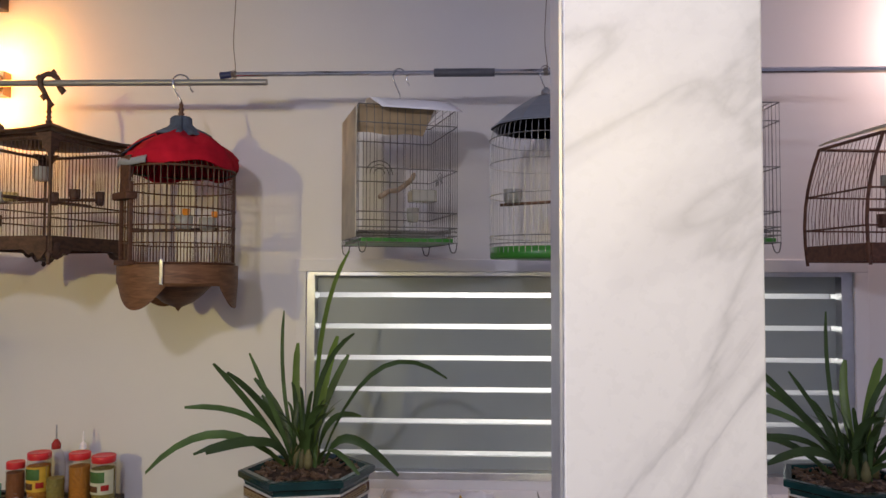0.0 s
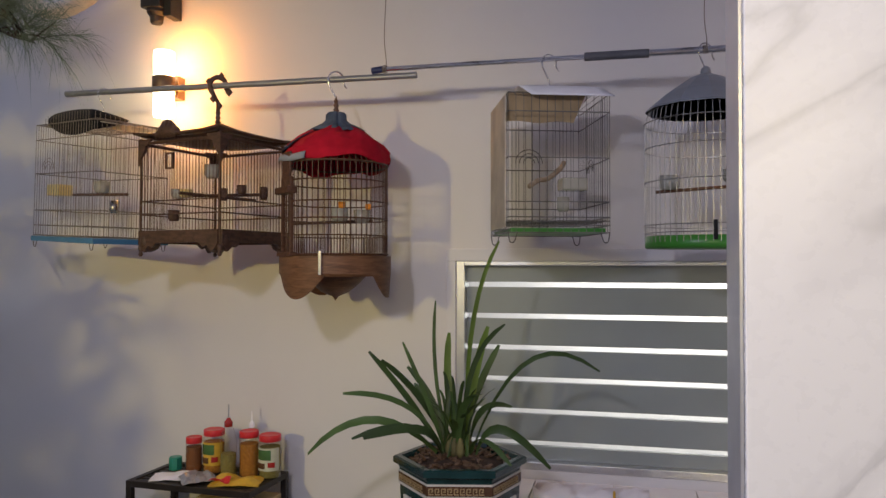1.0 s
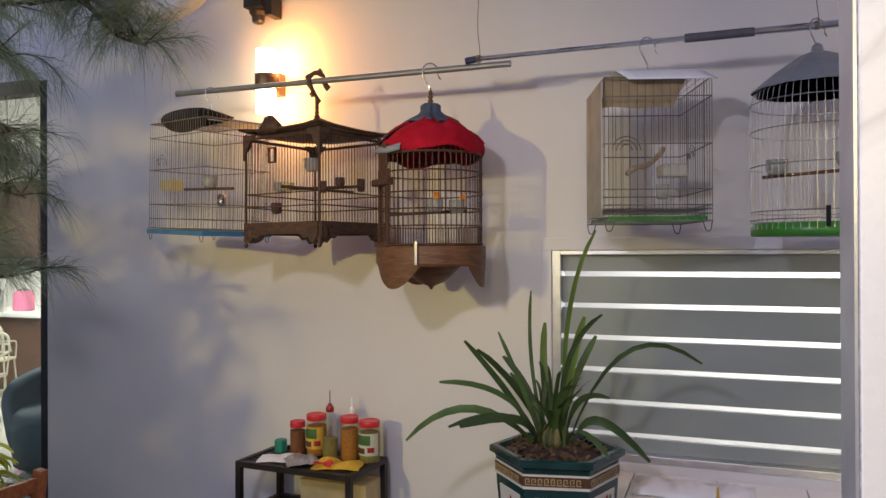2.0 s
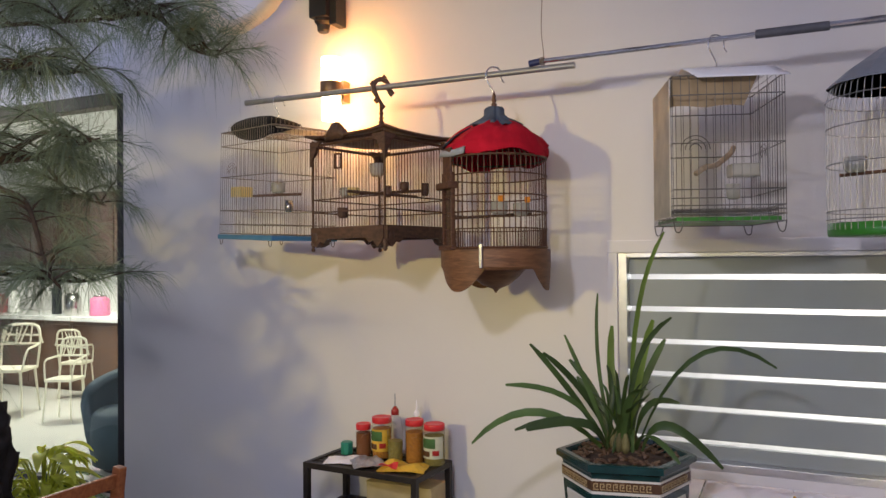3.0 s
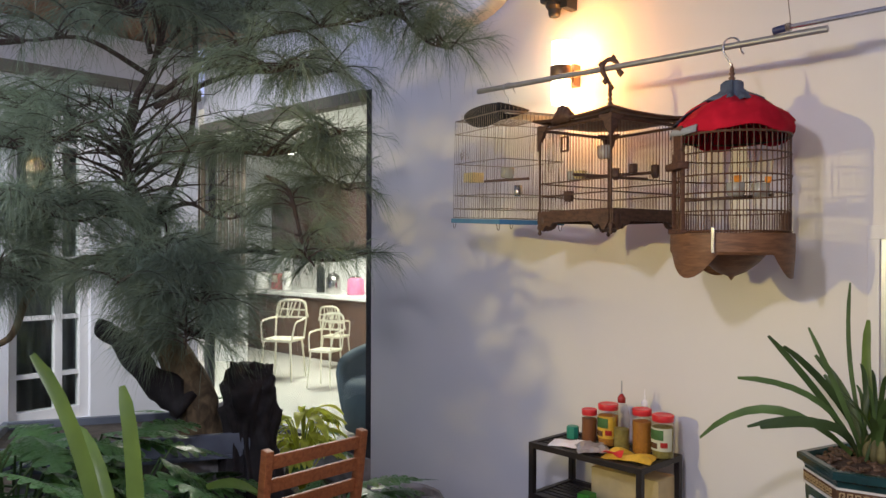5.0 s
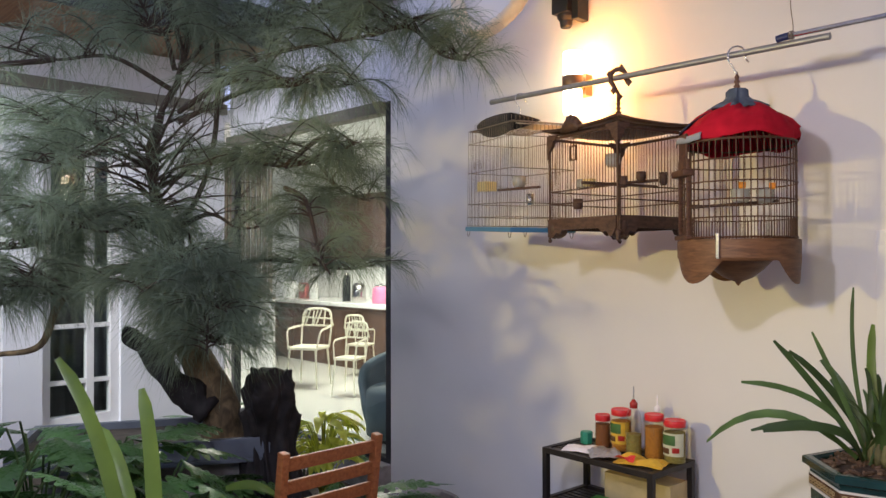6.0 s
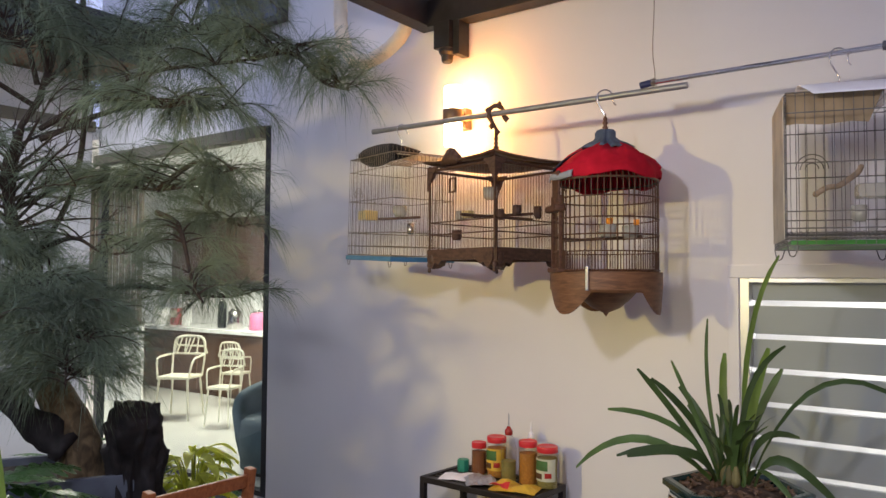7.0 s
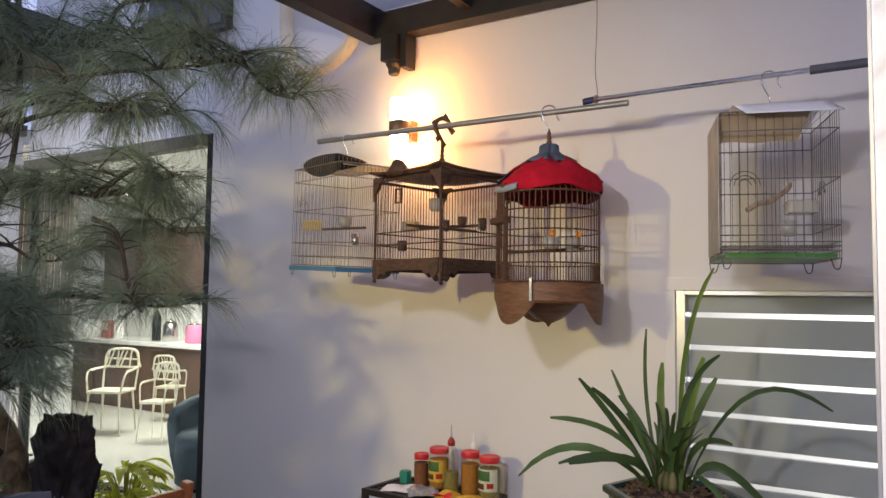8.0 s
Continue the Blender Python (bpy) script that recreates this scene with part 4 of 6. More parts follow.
for i in range(145):
    a = 2 * math.pi * (i % 144) / 144
    hem = 0.484 + 0.012 * math.cos(a - 5.13) + 0.006 * math.sin(5 * a)
    prof = [(1.02, hem), (1.03, max(0.506, hem + 0.010)), (1.0, max(0.530, hem + 0.018)), (0.90, 0.562), (0.70, 0.590), (0.46, 0.611), (0.2, 0.630)]
    ring_ = []
    for j in range(19):
        q = j / 3
        k = min(5, int(q))
        r = prof[k][0] + (prof[k + 1][0] - prof[k][0]) * (q - k)
        z = prof[k][1] + (prof[k + 1][1] - prof[k][1]) * (q - k)
        twist = a + 0.9 * r
        fold = 0.009 * math.sin(5 * twist + 0.6) + 0.007 * noise.noise((4 * math.cos(twist), 4 * math.sin(twist), 7 * z)) + 0.008 * noise.fractal((2.2 * math.cos(a) * r, 2.2 * math.sin(a) * r, z * 5), 1.0, 2.0, 3)
        sunk = 0.10 * math.exp(-(((math.degrees(a) - 238) / 34) ** 2)) * (1 if r < 1.0 else 0.3)
        rr = R3 * r * (1 - sunk) + fold * min(1.0, 1.6 * r) * (0.45 if r > 1 else 1)
        ring_.append((rr * math.cos(a), rr * math.sin(a), z + 0.7 * fold - 0.05 * sunk))
    rows.append(ring_)
sheet(bm, rows, 0.004)
part("cloth_cover", bm, M_RED, c3, "draped red cloth", True)
bm = bmesh.new()
rows = []
for i in range(41):
    a = 2 * math.pi * i / 40
    f = 0.92 + 0.07 * math.sin(4 * a + 2) + 0.08 * math.sin(9 * a + 1) + 0.06 * math.sin(14 * a) + 0.04 * math.sin(23 * a)
    rows.append([(r * f * math.cos(a), r * f * math.sin(a), z + 0.03 * (f - 1) * (1 if r > 0.03 else 0)) for r, z in ((0.105, 0.610), (0.08, 0.625), (0.052, 0.638), (0.037, 0.652), (0.036, 0.674), (0.028, 0.682), (0.008, 0.684))])
sheet(bm, rows, 0.004)
part("crown_wrap", bm, M_BLUECLOTH, c3, "faded blue-grey cloth wrap", True)
bm = bmesh.new()
rows = []
for i in range(11):
    a = radians(178 + i * 5)
    rows.append([((R3 * r) * math.cos(a), (R3 * r) * math.sin(a), z) for r, z in ((0.5, 0.604), (0.66, 0.588), (0.86, 0.564), (1.03, 0.532))])
sheet(bm, rows, 0.004)
part("cloth_band", bm, M_NAVY, c3, "navy cloth band", True)
bm = bmesh.new()
rows = []
for i in range(8):
    a = radians(204 + i * 8)
    rows.append([((R3 * r) * math.cos(a), (R3 * r) * math.sin(a), z + 0.004 * math.sin(i)) for r, z in ((1.05, 0.512), (1.085, 0.500), (1.08, 0.488))])
sheet(bm, rows, 0.004)
part("cloth_trim", bm, M_GREYCLOTH, c3, "pale grey cloth edge", True)
part("finial", turned([(0.013, 0.678), (0.007, 0.686), (0.012, 0.694), (0.006, 0.702), (0.011, 0.71), (0.0055, 0.718), (0.009, 0.726), (0.004, 0.735), (0.003, 0.745)], 12), M_BAMBOO, c3, smooth=True)
hook(c3, (0, 0, 0.735), (0, 0, 0.806), 0.030, 0.0032)
dr = part("door_frame", boxed((-0.03, -R3 - 0.012, 0.155), (-0.022, -R3 + 0.0, 0.43), 0.002), M_BAMBOO, c3, at=Matrix.Rotation(radians(-42), 4, "Z"))
part("door_frame", boxed((0.045, -R3 - 0.01, 0.155), (0.053, -R3 + 0.002, 0.43), 0.002), M_BAMBOO, c3, at=Matrix.Rotation(radians(-42), 4, "Z"))
part("door_lintel", boxed((-0.05, -R3 - 0.03, 0.37), (0.065, -R3 + 0.01, 0.395), 0.006), M_BAMBOO, c3, "carved lintel", at=Matrix.Rotation(radians(-42), 4, "Z"))
part("door_sill", boxed((-0.05, -R3 - 0.02, 0.15), (0.065, -R3 + 0.006, 0.166), 0.004), M_BAMBOO, c3, at=Matrix.Rotation(radians(-42), 4, "Z"))
part("door_panel", boxed((-0.022, -R3 - 0.012, 0.395), (0.045, -R3 - 0.002, 0.52), 0.004), M_BAMBOO, c3, at=Matrix.Rotation(radians(-42), 4, "Z"))
bm = bmesh.new()
rod(bm, (-0.15, -0.06, 0.27), (0.15, -0.02, 0.28), 0.0055, 8)
part("perch", bm, M_DARKWOOD, c3)
cup(c3, (0.055, -0.1, 0.275), 0.03, 0.045, M_CUP)
cup(c3, (0.13, -0.08, 0.27), 0.028, 0.045, M_CUP)
cup(c3, (0.07, -0.12, 0.32), 0.012, 0.022, M_ORANGE, "orange_clip")
cup(c3, (0.158, -0.09, 0.315), 0.010, 0.02, M_ORANGE, "orange_clip")


# tall wire cages with green trays
def green_wire_cage(at, turn, label):
    c = thing("bird_cage", at, label, "bird cage", turn=turn, group="green tray cages")
    w, d = 0.336, 0.356
    wire_box(c, w, d, 0.012, 0.466, 0.0255, 0.0011, M_BRIGHTWIRE, (0.012, 0.035, 0.062, 0.112, 0.256, 0.406, 0.466))
    part("tray", boxed((-w / 2 + 0.010, -d / 2 + 0.010, 0.012), (w / 2 - 0.010, d / 2 - 0.010, 0.027), 0.004), M_GREEN, c, "green plastic tray")
    feet(c, w, d, 0.012, 0.0013, M_WIRE, 0.03)
    bm = bmesh.new()
    for i in range(25):
        x = -w / 2 + w * i / 24
        tube(bm, [(x, -d / 2 + d * j / 8, 0.05 + 0.005 * (j % 2)) for j in range(9)], 0.0012, 4)
    for j in range(6):
        rod(bm, (-w / 2, -d / 2 + d * j / 5, 0.048), (w / 2, -d / 2 + d * j / 5, 0.048), 0.0014, 4)
    part("floor_grid", bm, M_BRIGHTWIRE, c)
    return c, w, d


c4, w4, d4 = green_wire_cage((-0.28, 2.64, 1.605), 18.6, "tall wire bird cage with green tray and white top sheet")
bm = bmesh.new()
rows = []
for i in range(9):
    x = -0.125 + 0.275 * i / 8
    rows.append([(x + dx, -d4 / 2 + y, z) for y, z, dx in ((-0.020, 0.456, 0.03), (-0.004, 0.466, 0.024), (0.020, 0.482, 0.012), (0.050, 0.500, 0.0), (0.10, 0.506, 0.0), (0.18, 0.498, 0.0), (0.26, 0.484, 0.0), (0.32, 0.474, 0.0))])
sheet(bm, rows, 0.003)
part("shade_sheet", bm, M_WHITESHEET, c4, "white bent plastic sheet", True)
bm = bmesh.new()
sheet(bm, [[(-0.165 + 0.0262 * i - 0.010 * j * (i / 9), -0.15 + 0.012 * j, 0.472 - 0.030 * j + 0.003 * math.sin(i)) for j in range(4)] for i in range(11)], 0.003)
part("under_sheet", bm, M_CARD, c4, "brown card hanging under the roof")
bm = bmesh.new()
sheet(bm, [[(-w4 / 2 - 0.006, -d4 / 2 + 0.02 + 0.043 * i, 0.03 + 0.108 * j) for j in range(5)] for i in range(8)], 0.003)
part("side_sheet", bm, M_TANSHEET, c4, "yellowed side sheet")
bm = bmesh.new()
tube(bm, smooth_line([(-0.08, -0.09, 0.17), (-0.04, -0.05, 0.195), (0.0, -0.02, 0.205), (0.06, 0.04, 0.25), (0.075, 0.05, 0.275)], 5), [0.009] * 20 + [0.006], 8)
part("perch", bm, M_PALEWOOD, c4, "knobbly branch perch", True)
part("feed_trough", boxed((0.06, 0.02, 0.17), (0.155, 0.10, 0.215), 0.008), M_CUP, c4, "cloudy feed trough")
cup(c4, (0.05, -0.03, 0.09), 0.022, 0.05, M_CUP)
for x, y, ax in ((-0.10, -d4 / 2 - 0.002, "X"), (w4 / 2 + 0.002, 0.05, "Y")):
    bm = bmesh.new()
    for k in range(3):
        made = len(bm.verts)
        ring(bm, (0, 0, 0), 0.018 + 0.013 * k, 0.0013, 18, 4, 0, 180)
        bm.verts.ensure_lookup_table()
        rt = Matrix.Rotation(radians(90), 4, "X") if ax == "X" else Matrix.Rotation(radians(90), 4, "Z") @ Matrix.Rotation(radians(90), 4, "X")
        bmesh.ops.transform(bm, matrix=Matrix.Translation((x, y, 0.235)) @ rt, verts=bm.verts[made:])
    part("door_wire", bm, M_WIRE, c4)
hook(c4, (0, 0, 0.50), (0.0, -0.04, 0.602), 0.028, 0.0024)

c5 = thing("bird_cage", (0.243, 2.60, 1.565), "round wire bird cage with a grey cap and green tray", "bird cage")
R5 = 0.195
bm = bmesh.new()
for i in range(56):
    a = 2 * math.pi * i / 56
    c, s = math.cos(a), math.sin(a)
    tube(bm, [(R5 * c, R5 * s, 0.02), (R5 * c, R5 * s, 0.40), (R5 * 0.95 * c, R5 * 0.95 * s, 0.445), (R5 * 0.5 * c, R5 * 0.5 * s, 0.52), (0.012 * c, 0.012 * s, 0.56)], 0.0012, 4, False)
part("bars", bm, M_PALEWIRE, c5)
for z in (0.05, 0.075, 0.215, 0.325, 0.41):
    bm = bmesh.new()
    ring(bm, (0, 0, z), R5 + 0.001, 0.0018, 44, 5)
    part("hoop", bm, M_PALEWIRE, c5)
part("cap", turned([(R5 * 0.99, 0.452), (R5 * 0.98, 0.458), (R5 * 0.66, 0.51), (R5 * 0.30, 0.556), (0.02, 0.572), (0.018, 0.568), (R5 * 0.29, 0.55), (R5 * 0.65, 0.504), (R5 * 0.99, 0.452)], 12), M_GREYCAP, c5, "grey faceted plastic cap")
part("finial", turned([(0.014, 0.566), (0.018, 0.578), (0.015, 0.59), (0.006, 0.598), (0, 0.60)], 12), M_GREYCAP, c5, smooth=True)
part("tray", turned([(0, 0.0), (R5 * 0.98, 0.0), (R5 * 1.0, 0.006), (R5 * 1.0, 0.04), (R5 * 0.97, 0.04), (R5 * 0.96, 0.01), (0, 0.008)], 40), M_GREEN, c5, "green plastic tray", True)
bm = bmesh.new()
rod(bm, (-0.16, -0.03, 0.185), (0.16, 0.03, 0.21), 0.0055, 8)
part("perch", bm, M_BASEWOOD, c5)
cup(c5, (-0.12, -0.06, 0.19), 0.032, 0.045, M_CUP)
cup(c5, (0.07, -0.07, 0.21), 0.028, 0.04, M_CUP)
cup(c5, (0.07, -0.07, 0.252), 0.014, 0.02, M_ORANGE, "orange_lid")
part("clip", boxed((0.0, -R5 - 0.006, 0.025), (0.012, -R5 + 0.002, 0.085), 0.002), M_BLACKSHEET, c5, "black clip")
hook(c5, (0, 0, 0.595), (0, 0, 0.648), 0.027, 0.0024)

c6, w6, d6 = green_wire_cage((0.80, 2.62, 1.605), 4, "tall wire bird cage with a green tray beside the marble pillar")
hook(c6, (0, 0, 0.48), (0.0, -0.02, 0.61), 0.021, 0.0024)

# bow-sided wooden cage
c7 = thing("bird_cage", (1.52, 2.62, 1.545), "bow-sided brown wooden bird cage with thin bars", "bird cage", turn=8)
w7, d7 = 0.62, 0.34


def bow(z):
    return 0.018 * math.sin(math.pi * min(1, z / 0.42))


for sx in (-1, 1):
    for sy in (-1, 1):
        bm = bmesh.new()
        tube(bm, [(sx * (w7 / 2 + bow(z) - 0.05 * (z / 0.42) ** 2), sy * (d7 / 2), z) for z in [0.0, 0.07, 0.14, 0.21, 0.28, 0.35, 0.42]], 0.006, 6)
        part("corner_post", bm, M_BROWNWOOD, c7)
for sy in (-1, 1):
    bm = bmesh.new()
    for i in range(1, 33):
        x = -w7 / 2 + w7 * i / 33
        rod(bm, (x, sy * d7 / 2, 0.07), (x * (1 - 0.14), sy * d7 / 2, 0.42), 0.0011, 4)
    part("bars", bm, M_BROWNWOOD, c7)
for sx in (-1, 1):
    bm = bmesh.new()
    for i in range(1, 16):
        y = -d7 / 2 + d7 * i / 16
        tube(bm, [(sx * (w7 / 2 + bow(z) - 0.05 * (z / 0.42) ** 2), y, z) for z in [0.07, 0.17, 0.27, 0.42]], 0.0011, 4)
    part("bars", bm, M_BROWNWOOD, c7)
for z, r in ((0.125, 0.0035), (0.245, 0.0035), (0.42, 0.006)):
    bm = bmesh.new()
    hw = w7 / 2 + bow(z) - 0.05 * (z / 0.42) ** 2
    c = [(-hw, -d7 / 2, z), (hw, -d7 / 2, z), (hw, d7 / 2, z), (-hw, d7 / 2, z)]
    for a, b in zip(c, c[1:] + c[:1]):
        rod(bm, a, b, r, 6)
    part("rail", bm, M_BROWNWOOD, c7)
for sy in (-1, 1):
    part("base_board", boxed((-w7 / 2, sy * d7 / 2 - 0.007, 0.012), (w7 / 2, sy * d7 / 2 + 0.007, 0.07), 0.003), M_BROWNWOOD, c7)
for sx in (-1, 1):
    part("base_board", boxed((sx * w7 / 2 - 0.007, -d7 / 2 + 0.007, 0.012), (sx * w7 / 2 + 0.007, d7 / 2 - 0.007, 0.07), 0.003), M_BROWNWOOD, c7)
bm = bmesh.new()
sheet(bm, [[(x, -0.17 + 0.034 * j, 0.426 + 0.07 * (1 - (x / 0.28) ** 2)) for j in range(11)] for x in [-0.262 + 0.0524 * i for i in range(11)]], 0.004)
part("roof_panel", bm, M_TANSHEET, c7, "pale bowed roof sheet", True)
bm = bmesh.new()
rod(bm, (-0.2, 0.0, 0.19), (0.2, 0.02, 0.19), 0.006, 8)
part("perch", bm, M_BROWNWOOD, c7)
for x, z, r, h, mm in ((-0.15, 0.255, 0.03, 0.045, M_CUP), (-0.1, 0.255, 0.02, 0.05, M_YELLOWCUP), (-0.18, 0.125, 0.018, 0.045, M_BROWNWOOD), (-0.12, 0.125, 0.025, 0.05, M_BROWNWOOD)):
    cup(c7, (x, -0.05, z), r, h, mm)
hook(c7, (0, 0, 0.47), (0.0, -0.02, 0.666), 0.021, 0.0026)


# ---- potted orchids ----
def blade(p0, p1, p2, width, fold=0.25, n=9, side=None):
    """A strap leaf along an arch, folded along its midrib."""
    bm = bmesh.new()
    pts = bezier(p0, p1, p2, n)
    left, mid, right = [], [], []
    for i, p in enumerate(pts):
        t_ = i / n
        d = (pts[min(i + 1, n)] - pts[max(i - 1, 0)]).normalized()
        s = side if side is not None else d.cross(Vector((0, 0, 1)))
        s = Vector(s)
        s = (s - d * s.dot(d))
        s = s.normalized() if s.length > 1e-6 else Vector((1, 0, 0))
        w = width * (0.5 + 0.5 * min(1, t_ * 2.5)) * (1 - 0.25 * max(0, t_ - 0.6) / 0.4) * (1 - max(0, (t_ - 0.88) / 0.12) ** 3 * 0.5) / 2
        up_ = s.cross(d)
        left.append(bm.verts.new(p - s * w + up_ * w * fold))
        mid.append(bm.verts.new(p))
        right.append(bm.verts.new(p + s * w + up_ * w * fold))
    for i in range(n):
        bm.faces.new((left[i], mid[i], mid[i + 1], left[i + 1]))
        bm.faces.new((mid[i], right[i], right[i + 1], mid[i + 1]))
    return bm


def hexring(r, z, n=6):
    return [(r * math.cos(radians(60 * i)), r * math.sin(radians(60 * i)), z) for i in range(n)]


def hex_solid(levels):
    """A closed hexagonal body from (radius, height) levels, going up the outside."""
    bm = bmesh.new()
    rows = [[bm.verts.new(p) for p in hexring(r, z)] for r, z in levels]
    for a, b in zip(rows, rows[1:]):
        for i in range(6):
            bm.faces.new((a[i], a[(i + 1) % 6], b[(i + 1) % 6], b[i]))
    bm.faces.new(rows[0][::-1])
    bm.faces.new(rows[-1])
    return bm


def orchid_pot(at, turn, label):
    """A hexagonal glazed planter on its pedestal; its height reaches the floor."""
    z0 = at[2]
    p = thing("planter", (at[0], at[1], 0), label, "planter", turn=turn, group="hexagonal planters")
    R = 0.222
    top = z0
    body = hex_solid([(0.12, top - 0.40), (0.15, top - 0.36), (0.185, top - 0.25), (0.198, top - 0.12), (0.200, top - 0.04), (0.205, top - 0.03), (R, top - 0.022), (R, top - 0.004), (R - 0.008, top),
                      (R - 0.028, top), (R - 0.034, top - 0.012), (R - 0.036, top - 0.03)])
    part("body", body, M_GLAZE, p)
    part("pedestal", hex_solid([(0.17, 0.0), (0.17, 0.03), (0.13, 0.06), (0.12, top - 0.46), (0.14, top - 0.42), (0.14, top - 0.40)]), M_GLAZE, p)
    for zb, h, m_, r_ in ((top - 0.052, 0.006, M_PANEL, 0.2035), (top - 0.082, 0.03, M_BAND, 0.2035), (top - 0.092, 0.008, M_PANEL, 0.2035)):
        part("rim_band", hex_solid([(r_, zb), (r_, zb + h)]), m_, p)
    apo = math.cos(radians(30))
    for f in range(6):
        m = Matrix.Rotation(radians(30 + 60 * f), 4, "Z")
        bm = bmesh.new()
        d = 0.2035 * apo + 0.001
        for k in range(9):
            y = -0.088 + k * 0.0196
            z = top - 0.067
            for lo, hi in (((0, -0.008, -0.011), (0.0015, 0.008, -0.008)), ((0, -0.008, -0.008), (0.0015, -0.005, 0.008)), ((0, -0.005, 0.006), (0.0015, 0.006, 0.009)), ((0, 0.003, -0.003), (0.0015, 0.006, 0.006)), ((0, -0.001, -0.003), (0.0015, 0.003, 0.0))):
                box(bm, (d + lo[0], y + lo[1], z + lo[2]), (d + hi[0], y + hi[1], z + hi[2]))
        part("key_pattern", bm, M_GOLD, p, "gold key-fret pattern", at=m)
        zc = top - 0.185
        lean = math.atan2(0.2 - 0.178, 0.17)
        mm = m @ Matrix.Translation((0.187 * apo + 0.003, 0, zc)) @ Matrix.Rotation(-lean * 0.2 + 0.11, 4, "Y")
        pan = part("picture_panel", boxed((-0.002, -0.07, -0.062), (0.004, 0.07, 0.066), 0.006), M_PANEL, p, "cream porcelain panel with flowers", at=mm)
        rng = random.Random(f)
        for col, cnt_ in ((M_REDGLAZE, 5), (M_OLIVEGLAZE, 6)):
            bm = bmesh.new()
            for k in range(cnt_):
                y, z = rng.uniform(-0.045, 0.045), rng.uniform(-0.04, 0.045)
                made = bmesh.ops.create_uvsphere(bm, u_segments=7, v_segments=4, radius=1)["verts"]
                for v in made:
                    v.co = Vector((0.0045 + v.co.x * 0.0015, y + v.co.y * rng.uniform(0.006, 0.009), z + v.co.z * rng.uniform(0.006, 0.012)))
            part("flower", bm, col, pan)
    soil = bmesh.new()
    rng = random.Random(3)
    rows = []
    lathe(soil, [(0.18, top - 0.032), (0.13, top - 0.018), (0.07, top - 0.004), (0.0, top + 0.004)], 18)
    for v in soil.verts:
        v.co.z += rng.uniform(-0.006, 0.006)
    part("soil", soil, M_SOIL, p, "dark bark compost")
    bm = bmesh.new()
    for k in range(150):
        a, r = rng.uniform(0, 6.28), 0.165 * math.sqrt(rng.random())
        m = pose(r * math.cos(a), r * math.sin(a), top - 0.008 + 0.012 * (1 - r / 0.17), rng.uniform(-25, 25), rng.uniform(-25, 25), rng.uniform(0, 180))
        s, q = rng.uniform(0.25, 0.8), rng.uniform(0.5, 1.4)
        box(bm, (-0.018 * s, -0.009 * s * q, -0.003), (0.018 * s, 0.009 * s * q, 0.003), 0, m)
    tagged(part("mulch", bm, M_CHIP, p, "bark chips"), kind="stuff")
    return p


# tip, middle control (across, along, up) and width of the leaves that stand out
MAIN_LEAVES = [(-0.50, 0.05, -0.02, -0.42, 0.215, 0.034), (-0.37, -0.1, 0.21, -0.17, 0.22, 0.026), (-0.30, 0.1, 0.32, -0.16, 0.14, 0.034),
               (-0.255, 0.1, 0.29, -0.12, 0.16, 0.032), (-0.18, -0.02, 0.365, -0.10, 0.15, 0.018), (-0.165, 0.12, 0.265, -0.06, 0.15, 0.028),
               (-0.07, 0.02, 0.50, -0.10, 0.22, 0.015), (-0.02, 0.1, 0.385, -0.04, 0.2, 0.03), (0.14, -0.03, 0.70, 0.0, 0.46, 0.018),
               (0.11, 0.05, 0.41, 0.05, 0.2, 0.036), (0.15, -0.1, 0.43, 0.03, 0.30, 0.02), (0.15, 0.06, 0.345, 0.09, 0.2, 0.028),
               (0.47, -0.06, 0.27, 0.32, 0.43, 0.022), (0.20, 0.1, 0.126, 0.09, 0.17, 0.026), (0.295, -0.12, -0.03, 0.15, 0.20, 0.036),
               (0.165, -0.14, -0.015, 0.10, 0.12, 0.024), (0.07, -0.16, 0.215, -0.02, 0.21, 0.028), (-0.34, -0.12, 0.07, -0.16, 0.16, 0.024),
               (-0.30, -0.18, 0.085, -0.10, 0.14, 0.034), (-0.14, 0.16, 0.20, -0.09, 0.1, 0.026), (-0.02, -0.12, 0.13, -0.01, 0.1, 0.022)]


